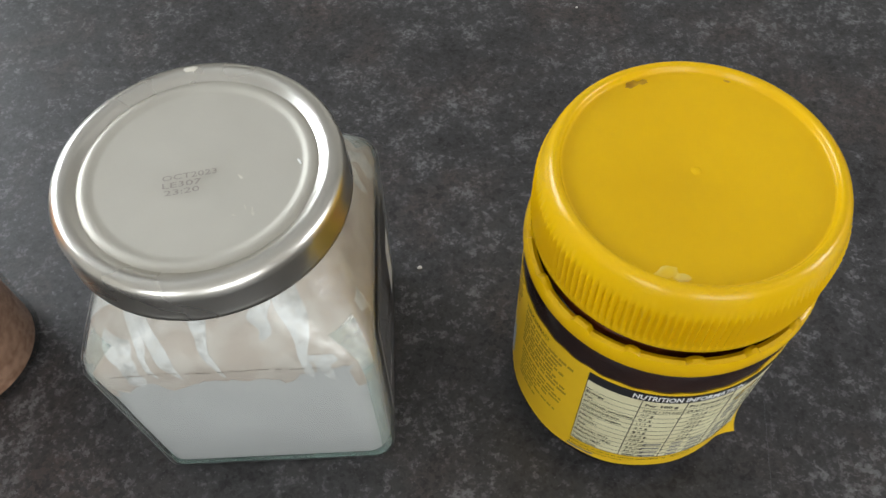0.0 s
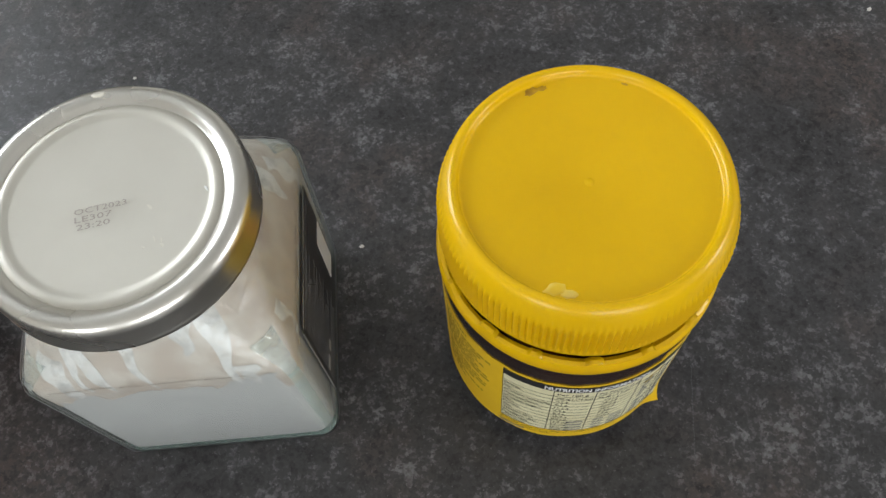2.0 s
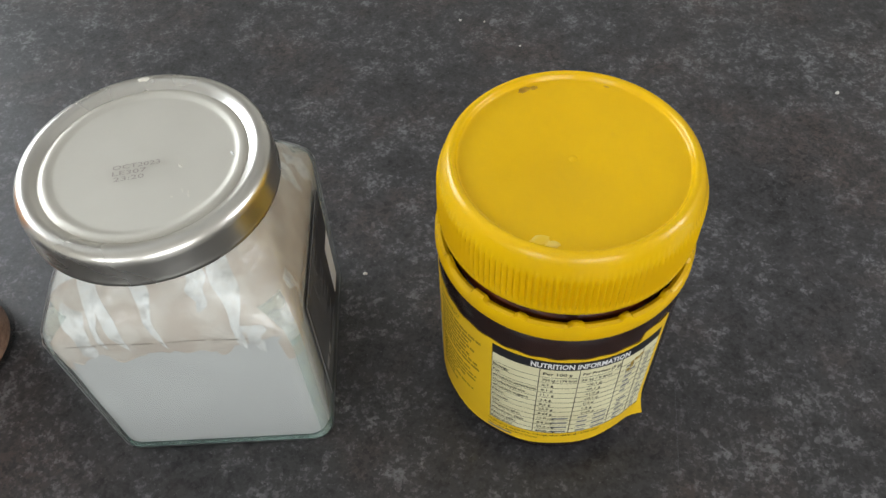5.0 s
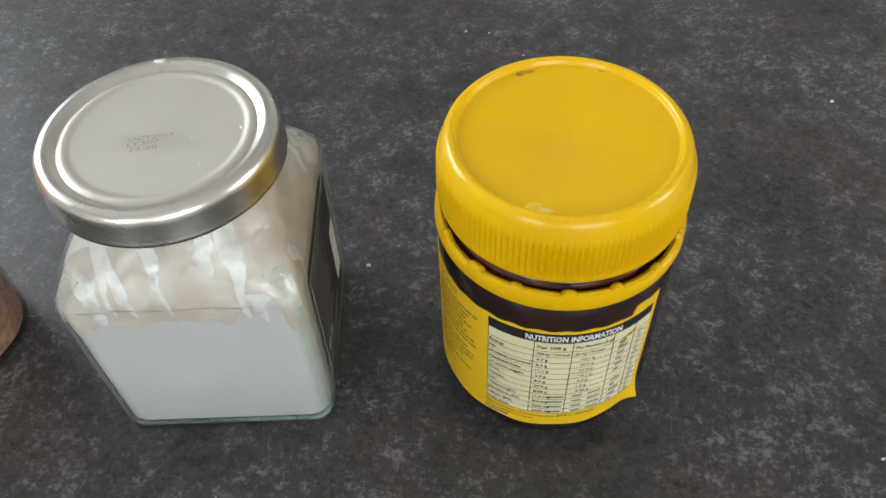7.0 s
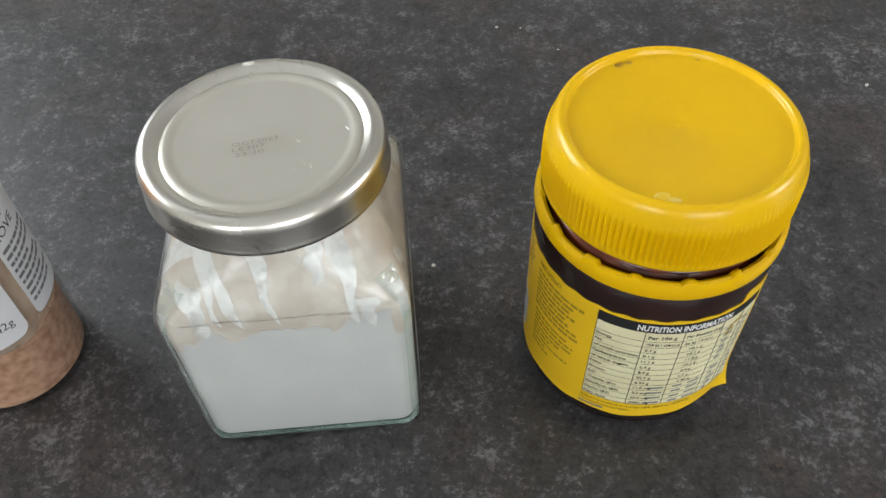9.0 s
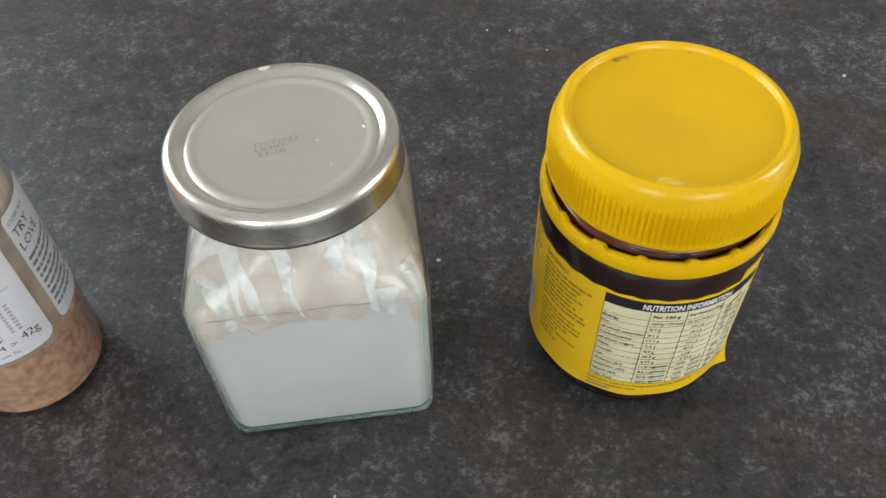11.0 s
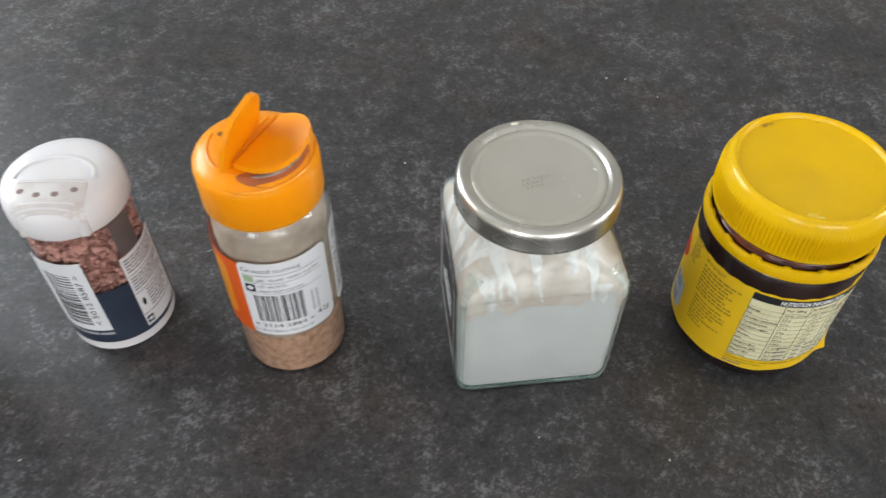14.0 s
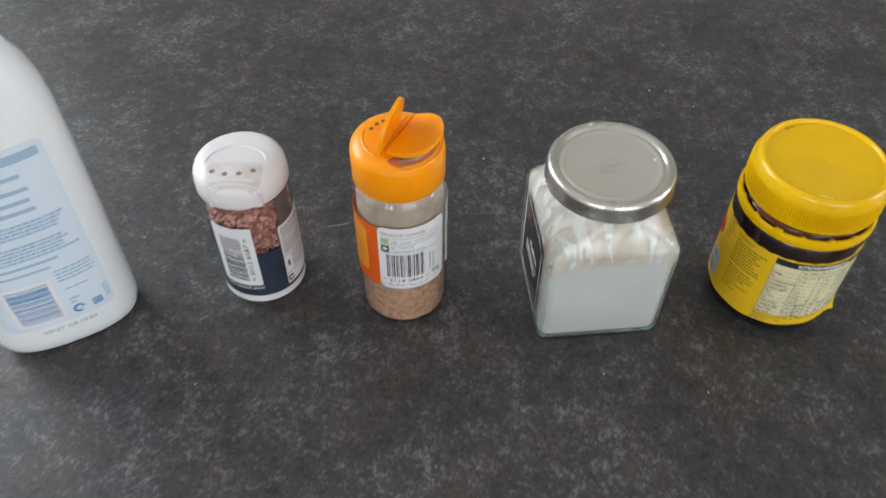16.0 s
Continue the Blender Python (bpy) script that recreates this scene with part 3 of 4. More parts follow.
    letters("side_heading", to, [("YEAST EXTRACT", -73 * deg, 54.6, 1.7, 19 * deg, 0)], BLACK_INK, lab, 0.3)
    bars("ingredients_text", to, text_bars(rng, -73 * deg, -39 * deg, 52.6, 37, 2.05, 1.0, 0.3) + text_bars(rng, -72 * deg, -40 * deg, 35, 18, 2.05, 0.85, 0.65) + text_bars(rng, -92 * deg, -80 * deg, 58, 44, 2.0, 0.8, 0.4), BROWN_INK, lab, 0.28)
    sheet("slate_panel", to, -107 * deg, -85 * deg, 13.5, 30, SLATE_INK, lab, 0.2, 0.27, corner=3, label="rounded blue-grey panel")
    bars("panel_text", to, text_bars(rng, -105 * deg, -88 * deg, 28.5, 22, 1.5, 0.8, 0.2) + text_bars(rng, -105 * deg, -88 * deg, 20, 14.5, 1.5, 0.8, 0.2), GREY_INK, lab, 0.32)
    oval = on_cylinder(R, -113)
    sheet("red_emblem", oval, -8, 8, 36, 49, RED_INK, lab, 0.2, 0.3, cols=16, rows=2, corner=6.4, label="plain red oval emblem")
    bars("soot_mark", to, [(33 * deg, 34.6 * deg, 46.5, 49.5), (35 * deg, 38 * deg, 49, 50.2), (31.5 * deg, 33.5 * deg, 45, 46.2), (38 * deg, 40 * deg, 50, 51)], BROWN_INK, lab, 0.34)
    return jar


def oval_plate(to, s, z, a, b, h0, h1, n=28):
    top = [to(s + a * math.cos(2 * math.pi * k / n), z + b * math.sin(2 * math.pi * k / n), h1) for k in range(n)]
    low = [to(s + a * math.cos(2 * math.pi * k / n), z + b * math.sin(2 * math.pi * k / n), h0) for k in range(n)]
    mid = [to(s, z, h1)]
    verts = low + top + mid
    faces = [(k, (k + 1) % n, n + (k + 1) % n, n + k) for k in range(n)] + [(n + k, n + (k + 1) % n, 2 * n) for k in range(n)]
    return verts, faces


def blob(parent, name, x, y, z, a, b, c, mat, turn, seed):
    """A small uneven dab lying on a surface."""
    rng = random.Random(seed)
    verts, faces, n = [], [], 14
    ph = [rng.uniform(0.72, 1.2) for _ in range(n)]
    q = radians(turn)
    for k, (f, hh) in enumerate(((1.0, 0.0), (0.85, 0.6), (0.5, 0.95))):
        for j in range(n):
            t = 2 * math.pi * j / n
            u, v = a * f * ph[j] * math.cos(t), b * f * ph[j] * math.sin(t)
            verts.append((x + u * math.cos(q) - v * math.sin(q), y + u * math.sin(q) + v * math.cos(q), z + c * hh))
    verts.append((x, y, z + c))
    for k in range(2):
        faces += [(k * n + j, k * n + (j + 1) % n, (k + 1) * n + (j + 1) % n, (k + 1) * n + j) for j in range(n)]
    faces += [(2 * n + j, 2 * n + (j + 1) % n, 3 * n) for j in range(n)]
    return solid(name, verts, faces, mat, parent)


# ---- square glass jar ----


def glass_jar(x, y, turn):
    jar = thing("glass_jar", x, y, turn, "square glass jar part full of white cream with silver lid", "jar")
    H = 32.5
    outer = [(H - 4.5, 4.5, 0.0), (H - 1.8, 4.8, 0.2), (H - 0.6, 5.0, 1.2), (H - 0.1, 5.2, 3.0), (H, 5.4, 7), (H + 0.3, 5.4, 61), (H - 0.1, 6.2, 63.6), (H - 1.2, 8.5, 66.5), (H - 2.8, 12, 70), (H - 4.9, 17, 73.4), (H - 6.6, 22, 77.5), (H - 7.4, 24, 81), (25.0, 24.9, 84), (25.0, 24.95, 93)]
    inner = [(a - 0.6, max(3.0, r - 0.6), z) for a, r, z in outer[3:]]
    inner = [(outer[4][0] - 6, 5, 3.0)] + inner
    loops = [squircle(a, r, z) for a, r, z in outer] + [squircle(a, r, z) for a, r, z in reversed(inner)]
    solid("glass_wall", *rings(loops), GLASS, jar, angle=80, label="clear glass wall")
    solid("glass_foot", *rings([squircle(H - 4.4, 4.5, 0.4), squircle(H - 1.7, 4.8, 0.7), squircle(H - 0.8, 5, 1.6), squircle(H - 1.4, 5, 2.6)]), GLASS_EDGE, jar, label="thick greenish glass foot")
    # cream: sides to the wall, uneven brim, scooped top
    def wall(z):
        return squircle(H - 0.75, 6.0, z, 10, 40)

    brim = [56.4 + 4.0 * noise.noise(Vector((px * 0.09, py * 0.09, 3.1))) + 3.6 * noise.noise(Vector((px * 0.30, py * 0.30, 8.0))) + 1.1 * noise.noise(Vector((px * 0.9, py * 0.9, 5.0))) + 0.09 * px for px, py, _ in wall(0)]
    loops = [squircle(H - 4.5, 4.4, 2.7, 10, 40), squircle(H - 1.6, 5.6, 3.2, 10, 40), squircle(H - 0.9, 6.4, 5.0, 10, 40), wall(30)]
    for drop in (2.5, 0.0):
        loops.append([(px, py, bz - drop) for (px, py, _), bz in zip(wall(0), brim)])
    solid("cream", *rings(loops, True, False), CREAM, jar, label="thick white cream")
    # scooped top in beige: shade below the lid is put into its colour
    tops = [loops[-1]]
    for f, drop in ((0.975, -0.25), (0.95, 0.3), (0.9, 1.8), (0.75, 4.2), (0.5, 6.0), (0.25, 7.0), (0.02, 7.2)):
        tops.append([(px * f, py * f, bz * 0.4 + 56 * 0.6 - drop + 1.3 * noise.noise(Vector((px * f * 0.15, py * f * 0.15, 1.0)))) for (px, py, _), bz in zip(wall(0), brim)])
    solid("shaded_cream_surface", *rings(tops, False, True), CREAM_TOP_SHADED, jar, label="scooped cream surface, its shade painted in beige")
    # greasy film inside the shoulder, clear towards the corners; its beige paints the cream's shade
    skin = [squircle(a0 - 1.0, max(3.0, r - 1.0), z) for a0, r, z in [(H, 5.4, 50), (H + 0.2, 5.4, 59)] + outer[6:13]]
    per = len(skin[0]) // 4
    for c in range(4):
        run = [(c * per + k) % len(skin[0]) for k in range(5, per + 6)]
        w = len(run)
        verts = [loop[i] for loop in skin for i in run]
        faces = [(k * w + j, k * w + j + 1, (k + 1) * w + j + 1, (k + 1) * w + j) for k in range(len(skin) - 1) for j in range(w - 1)]
        solid("greasy_shade_film", verts, faces, SHADE_RESIDUE, jar, label="greasy film inside the glass, its beige painting the shade behind")
    # pale patches that paint whitish highlights on the shoulder corners
    hazy = [squircle(a0 - 0.3, max(3.0, r - 0.3), z) for a0, r, z in [(H + 0.2, 5.4, 57.0)] + outer[6:9]]
    for c in range(4):
        run = list(range(c * per + 3, c * per + 8))
        w = len(run)
        verts = [loop[i] for loop in hazy for i in run]
        faces = [(k * w + j, k * w + j + 1, (k + 1) * w + j + 1, (k + 1) * w + j) for k in range(len(hazy) - 1) for j in range(w - 1)]
        solid("glass_corner_glint", verts, faces, CORNER_GLINT, jar, label="greenish glass corner with a painted pale highlight")
    for c in range(4):
        run = list(range(c * per + 3, c * per + 8))
        w = len(run)
        bands = [squircle(a0, r, z) for a0, r, z in ((H - 0.7, 4.9, 2.5), (H - 0.28, 5.1, 7), (H - 0.1, 5.1, 40), (H + 0.02, 5.1, 60))]
        verts = [loop[i] for loop in bands for i in run]
        faces = [(k * w + j, k * w + j + 1, (k + 1) * w + j + 1, (k + 1) * w + j) for k in range(3) for j in range(w - 1)]
        solid("glass_edge", verts, faces, EDGE_STRIP, jar, label="greenish upright glass edge")
    # white smears run down the inside: face, place along it, foot and head, half width, lean
    smears = ((0, -10.5, 59, 81, 2.4, -8, 1), (0, -20, 56, 71, 3.0, -2, 2), (0, -1.6, 59, 79, 1.7, -4, 3), (0, 18.0, 57, 81, 2.6, -3, 5), (0, 22.0, 55, 66, 2.6, -2, 6), (0, -15.5, 60, 79, 1.5, -4, 8), (0, 9.0, 70, 81, 2.2, 1, 9), (90, -20, 58, 70, 2.2, 2, 10), (90, 12, 66, 78, 3.0, 4, 11), (90, 21, 60, 72, 3.2, -2, 12), (-90, 16, 57, 80, 3.6, 2, 13), (-90, 8, 58, 80, 3.2, -1, 16), (-90, -1, 57, 80, 3.8, -2, 14), (-90, -14, 57, 80, 4.0, 1, 15))
    prof = [(H - 0.85, 50), (H - 0.7, 60), (H - 1.2, 64), (H - 2.3, 67), (H - 3.75, 70), (H - 5.85, 73.4), (H - 7.55, 77.5), (H - 8.35, 81)]
    for ang, s, z0, z1, w, lean, seed in smears:
        to = on_face(ang, 0.0)
        verts, faces, rows = [], [], 18
        for k in range(rows + 1):
            f = k / rows
            z = z0 + (z1 - z0) * f
            half = w * (0.5 + 0.6 * f) * min(1.0, math.sqrt(f * 9 + 0.05)) * (0.85 + 0.7 * noise.noise(Vector((f * 3.5, seed * 3.7, 0.5))))
            c = s + lean * f + 2.0 * noise.noise(Vector((f * 3, seed * 5.1, 2.0)))
            for u, hh in ((-1, 0.0), (-0.45, 0.35), (0.45, 0.35), (1, 0.0)):
                x1 = c + u * half
                off = float(np.interp(z, [p[1] for p in prof], [p[0] for p in prof]))
                # keep inside the round corner of the shoulder
                rad = float(np.interp(z, [60, 64, 67, 70, 73.4, 77.5, 81], [4.6, 5.6, 8, 11, 16, 21, 23]))
                over = max(0.0, abs(x1) - (off - rad))
                off -= rad - math.sqrt(max(0.0, rad * rad - min(over, rad) ** 2))
                verts.append(to(x1, z, off + 0.04 + 0.3 * hh))
        for k in range(rows):
            faces += [(4 * k + j, 4 * k + j + 1, 4 * k + 5 + j, 4 * k + 4 + j) for j in range(3)]
        solid("smear", verts, faces, SMEAR, jar)
    # faint broken darker line along the shoulder
    rng = random.Random(77)
    for ang, ends in ((0, (-26, 20)), (90, (-22, 20))):
        dashes, s = [], ends[0]
        while s < ends[1]:
            w = rng.uniform(1.2, 4.0)
            dashes.append((s, s + w, 61.8 + 0.3 * math.sin(s * 0.3), 61.8 + rng.uniform(0.1, 0.2) + 0.3 * math.sin(s * 0.3)))
            s += w + rng.uniform(0.4, 1.8)
        bars("shoulder_line", on_face(ang, H - 0.72), dashes, SHOULDER_LINE, jar, 0.12, under=0.0)
    # pressed metal lid
    lid = solid("screw_lid", *lathe([(25.2, 92.4), (25.6, 88.0), (29.4, 87.6), (30.2, 87.4), (30.6, 87.9), (30.4, 88.8), (30.2, 89.4), (30.2, 94.2), (29.9, 95.6), (29.1, 96.8), (27.8, 97.3), (26.6, 97.2), (25.6, 96.6), (24.9, 95.9), (24.4, 95.65)], 128), STEEL, jar, angle=60, label="silver metal screw lid")
    lid.location = (-0.0005, -0.0022, 0.0)
    solid("lid_panel", *lathe([(24.8, 95.6), (24.5, 95.82), (23.8, 96.15), (23.0, 96.25), (22.2, 96.1), (21.6, 95.85), (20.8, 95.75), (0.4, 95.75)], 128), PANEL_STEEL, lid, angle=60, label="satin lid top with a pressed ring")
    top = on_top(95.75)
    letters("date_print", top, [("OCT2023", -6.9, -2.9, 1.35, 11.0, 9), ("LE307", -6.6, -4.8, 1.35, 7.8, 9), ("23:20", -6.0, -6.6, 1.35, 7.0, 9)], PRINT, lid, 0.12)
    rng = random.Random(5)
    blob(lid, "white_chip", 20.6, 1.0, 95.8, 0.9, 0.35, 0.25, WHITE_INK, 120, 4)
    blob(lid, "white_chip", -4.6, 27.0, 97.2, 1.6, 0.8, 0.4, DULL, 10, 6)
    for k in range(5):
        blob(lid, "smudge", rng.uniform(2, 13), rng.uniform(-12, 1), 95.76, rng.uniform(0.3, 0.9), rng.uniform(0.15, 0.35), 0.05, DULL, rng.uniform(0, 180), k)
    # side labels
    for ang, name in ((90, "right"), (-90, "left")):
        to = on_face(ang, H)
        lab = sheet("label", to, -21, 21, 9, 58, BLACK_LABEL, jar, 0.05, 0.25, corner=1.5, label="black paper side label with small white print")
        if ang > 0:
            rng = random.Random(21)
            sheet("barcode_panel", to, 13, 20.4, 15, 38, WHITE_PAPER, lab, 0.25, 0.32, label="white barcode panel")
            barcode("barcode", to, 14, 19.6, 16.5, 36.5, lab, 9, upright=False)
            bars("label_text", to, text_bars(rng, -19, 6, 55, 20, 1.7, 0.42, 0.4) + text_bars(rng, -19, 10, 17, 11, 1.6, 0.42, 0.5), GREY_INK, lab, 0.32)
            bars("label_mark", to, [(-18, -14, 19, 22), (-12, -9, 18, 21)], PALE_INK, lab, 0.33)
            bars("label_border", to, [(-21, -20.6, 10, 57), (-20, 20, 57.3, 57.7)], PALE_INK, lab, 0.3)
        else:
            rng = random.Random(31)
            bars("label_text", to, [(-4, -1, 37, 39.5), (-0.4, 3, 36.4, 38.2), (3.6, 6, 37, 40), (6.6, 9, 36.8, 38.6), (9.6, 13, 37, 39)] + text_bars(rng, -12, 14, 32, 24, 2.4, 0.9, 0.3), WHITE_INK, lab, 0.32)
            bars("label_border", to, [(-19.5, 19.5, 57.4, 57.9), (-19.5, 19.5, 9.1, 9.6), (-20.9, -20.4, 10.5, 56.5), (20.4, 20.9, 10.5, 56.5)], WHITE_INK, lab, 0.34)
            bars("label_flower", to, [(6, 18, 12, 18), (-18, -10, 44, 54)], material("faded_brown_ink", (0.10, 0.06, 0.055), rough=0.5), lab, 0.31)
    return jar


# ---- spice jar with flip lid ----


def spice_jar(x, y):
    jar = thing("spice_jar", x, y, 0, "glass spice jar of ground nutmeg with open orange flip lid", "jar", "seasoning jars")
    R = 22.9
    solid("glass_wall", *rings([circle(r, z) for r, z in ((1, 1.2), (18.5, 0.6), (20.9, 0.0), (21.7, 0.6), (R, 2.4), (R, 77), (R, 82.5), (21.7, 86.0), (20.6, 88.6), (18.8, 90.2), (18.5, 94))], False, False), CLEAR_NECK, jar, label="clear glass wall")
    solid("dusty_film", *rings([circle(r, z) for r, z in ((21.2, 26), (21.2, 77), (21.1, 80), (20.6, 85), (19.4, 88), (17.6, 90), (17.4, 94))], False, False), DUSTY, jar, label="brown dust clinging inside the glass")
    n = 72
    loops = [circle(14, 1.6, n), circle(20.2, 1.8, n), circle(21.5, 3.0, n)]
    brim = [27.0 + 2.0 * noise.noise(Vector((math.sin(2 * math.pi * k / n) * 1.5, math.cos(2 * math.pi * k / n) * 1.5, 4))) for k in range(n)]
    for f, z in ((21.5, 0), (16, -1.5), (9, -2.5), (1, -2)):
        loops.append([(f * math.sin(2 * math.pi * k / n), -f * math.cos(2 * math.pi * k / n), brim[k] * (f / 21.5) + 27 * (1 - f / 21.5) + z) for k in range(n)])
    solid("nutmeg_powder", *rings(loops), NUTMEG, jar, label="ground brown nutmeg")
    # lid
    lid = solid("flip_lid", *lathe([(18.6, 94), (19.0, 91.4), (21.5, 91.2), (21.9, 91.8), (21.9, 106.2), (21.6, 108.2), (20.8, 109.6), (19.2, 110.9), (16.5, 112.2), (12, 113.0), (0.5, 113.3)], 112), ORANGE, jar, angle=50, label="orange plastic flip lid")
    hinge = radians(-28)
    ax, ay = math.sin(-hinge), math.cos(hinge)
    nx, ny = ay, -ax

    def local(along, out, up):
        return (ax * along + nx * out, ay * along + ny * out, up)

    def turned(along, out, up):
        c, s = math.cos(radians(19)), math.sin(radians(19))
        return (s * along + c * out, c * along - s * out, up)

    # the pouring mouth: a dusty crescent sunk in the shoulder, its shade painted dark, with a lip below it
    rr, zz = [0.5, 12, 16.5, 19.2, 20.7, 21.5, 21.8], [113.3, 113.0, 112.2, 110.9, 109.6, 108.2, 106.2]

    def crescent(name, t0, t1, r0, r1, lift, mat, label):
        verts, faces, m = [], [], 36
        for k in range(m + 1):
            f = k / m
            t = radians(t0 + (t1 - t0) * f)
            taper = math.sin(math.pi * f) ** 0.6
            mid, half = (r0 + r1) / 2, (r1 - r0) / 2 * taper + 0.02
            for j in range(5):
                r = mid - half + half * j / 2
                z = float(np.interp(r, rr, zz)) + lift * (1 - (j / 2 - 1) ** 2) + 0.06
                verts.append((r * math.sin(t), -r * math.cos(t), z))
        for k in range(m):
            faces += [(5 * k + j, 5 * k + j + 1, 5 * k + 6 + j, 5 * k + 5 + j) for j in range(4)]
        return solid(name, verts, faces, mat, lid, label=label)

    crescent("pouring_mouth", -14, 104, 12.0, 20.7, 0.12, ORANGE_RECESS_SHADE, "dusty pouring mouth, its recess shade painted dark")
    crescent("mouth_gap", 4, 100, 14.4, 18.0, 0.3, MOUTH_DUST, "pale dust in the mouth")
    crescent("mouth_lip", -18, 104, 20.2, 21.6, 0.7, ORANGE, "raised lip of the mouth")
    crescent("lid_step", -112, -14, 15.0, 16.6, 0.4, ORANGE, "low step on the lid")

    def flap(name, local, lift, reach, half, label, curve=0.0, blunt=2.0, shift=0.0, slide=0.0, skew=0.0, shear=0.0):
        """A half-round flap hinged on the middle line; lift in degrees above the lid on its own side."""
        q = radians(lift)
        verts, faces, rows, cols = [], [], 10, 24
        for side in (0.0, 2.0):
            for k in range(rows + 1):
                o = reach * k / rows
                hw = half * max(0.0, 1 - (max(0.0, o / reach - 0.15) / 0.87) ** blunt) ** (1 / blunt)
                for j in range(cols + 1):
                    al = -hw + 2 * hw * j / cols
                    u = o * math.cos(q) - side * math.sin(q)
                    w = o * math.sin(q) + side * math.cos(q) + (curve * o / reach + skew * al) * o / reach
                    verts.append(local(al + slide + shear * o / reach, u + shift, 114.0 + w))
        per = (rows + 1) * (cols + 1)
        for side in range(2):
            for k in range(rows):
                for j in range(cols):
                    p = side * per + k * (cols + 1) + j
                    faces.append((p, p + 1, p + cols + 2, p + cols + 1))
        edge = [j for j in range(cols + 1)] + [k * (cols + 1) + cols for k in range(1, rows + 1)] + [rows * (cols + 1) + j for j in range(cols - 1, -1, -1)] + [k * (cols + 1) for k in range(rows - 1, 0, -1)]
        for k in range(len(edge)):
            p, q2 = edge[k], edge[(k + 1) % len(edge)]
            faces.append((p, q2, q2 + per, p + per))
        return solid(name, verts, faces, ORANGE, lid, angle=45, label=label)

    flap("pouring_flap", local, 15, 19.4, 14.2, "half-open orange pouring flap", 0.0, 2.1, 2.9, 0.2, 0.25)
    flap("sprinkling_flap", turned, 80, 17.4, 12.8, "upright orange sprinkling flap", 0.0, 3.4, -1.4, -5.0, 0.0, 2.0)
    solid("hinge", *rings([[local(al, -1.8 + 1.2 * math.cos(t), 113.8 + 1.2 * math.sin(t)) for t in [2 * math.pi * j / 12 for j in range(12)]] for al in (-12, -5, 5, 12)]), ORANGE, lid)
    solid("hinge", *rings([[local(al, 1.2 * math.cos(t), 113.8 + 1.2 * math.sin(t)) for t in [2 * math.pi * j / 12 for j in range(12)]] for al in (-14, -5, 5, 14)]), ORANGE, lid)
    # closed plugs, coloured dark for the shade in the holes
    for al, o in ((-1.4, -12.6), (2.4, -12.0), (5.5, -10.5)):
        cx, cy, _ = local(al, o, 0)
        solid("sprinkle_hole", *rings([circle(1.0, 112.0, 16, cx, cy), circle(1.0, 113.15, 16, cx, cy)]), HOLE_SHADE_ORANGE, lid, label="dusty sprinkle hole, its shade painted as a plug")
    # labels
    to = on_cylinder(R)
    deg = R * math.pi / 180
    org = sheet("orange_label", to, -128 * deg, -27 * deg, 31, 74, ORANGE_PAPER, jar, 0.05, 0.18, cols=24, label="orange printed label panel")
    sheet("amber_panel", to, -112 * deg, -44 * deg, 38, 70, AMBER_PAPER, org, 0.18, 0.25, cols=18, corner=3, label="amber panel")
    wl = sheet("white_label", to, -27 * deg, 62 * deg, 31.5, 75.5, WHITE_PAPER, jar, 0.05, 0.18, cols=24, corner=3.5, label="white printed label panel")
    a = -23 * deg
    letters("product_name", to, [("Ground nutmeg", a, 70.4, 2.5, 22, 0)], GREY_INK, wl)
    letters("recycling_text", to, [("JAR - GLASS", a + 5, 65.4, 1.6, 10, 0), ("widely recycled", a + 16.5, 65.6, 1.7, 12.5, 0), ("LID - PLASTIC", a + 5, 61.8, 1.6, 11, 0), ("check local recycling", a + 5, 59.2, 1.5, 17, 0)], GREY_INK, wl)
    bars("rules", to, [(a, a + 30, 68.6, 68.8), (a, a + 30, 64.2, 64.4), (a, a + 30, 58.2, 58.35)], GREY_INK, wl)
    bars("green_symbol", to, [(a, a + 4, 64.7, 68.2)], GREEN_INK, wl)
    bars("black_symbol", to, [(a, a + 4, 59.0, 63.4)], BLACK_INK, wl)
    solid("symbol_arrow", *oval_plate(to, a + 2, 61.2, 1.2, 1.2, 0.24, 0.28, 16), WHITE_PAPER, wl)
    barcode("barcode", to, a + 2.4, a + 21, 40.5, 57, wl, 17)
    letters("barcode_digits", to, [("< 2114 2864 >", a - 0.2, 36.8, 2.2, 24, 0), ("42g", a + 25.5, 37.6, 3.0, 5.6, 0)], BLACK_INK, wl)
    letters("date_note", to, [("For Best Before End, see lid", a - 1, 33.6, 1.5, 24, 0)], GREY_INK, wl)
    rng = random.Random(8)
    bars("batch_print", to, [(a + 24, a + 25, 42 + k * 1.4, 43 + k * 1.4) for k in range(9)] + [(a + 26, a + 27.2, 42 + k * 1.5, 43 + k * 1.5) for k in range(8)], PALE_INK, wl)
    sl = sheet("side_label", to, 73 * deg, 125 * deg, 33, 77, WHITE_PAPER, jar, 0.05, 0.18, cols=16, corner=2, label="white side panel with black print")
    letters("side_words", to, [("STORE IN A", 76 * deg, 73, 1.3, 0, 0), ("TRY", 76 * deg, 68, 3.2, 0, 0), ("LOVE", 76 * deg, 63, 3.2, 0, 0)], BLACK_INK, sl)
    bars("side_text", to, text_bars(rng, 76 * deg, 120 * deg, 60, 36, 2.6, 1.2, 0.5), GREY_INK, sl)
    return jar


# ---- salt shaker ----


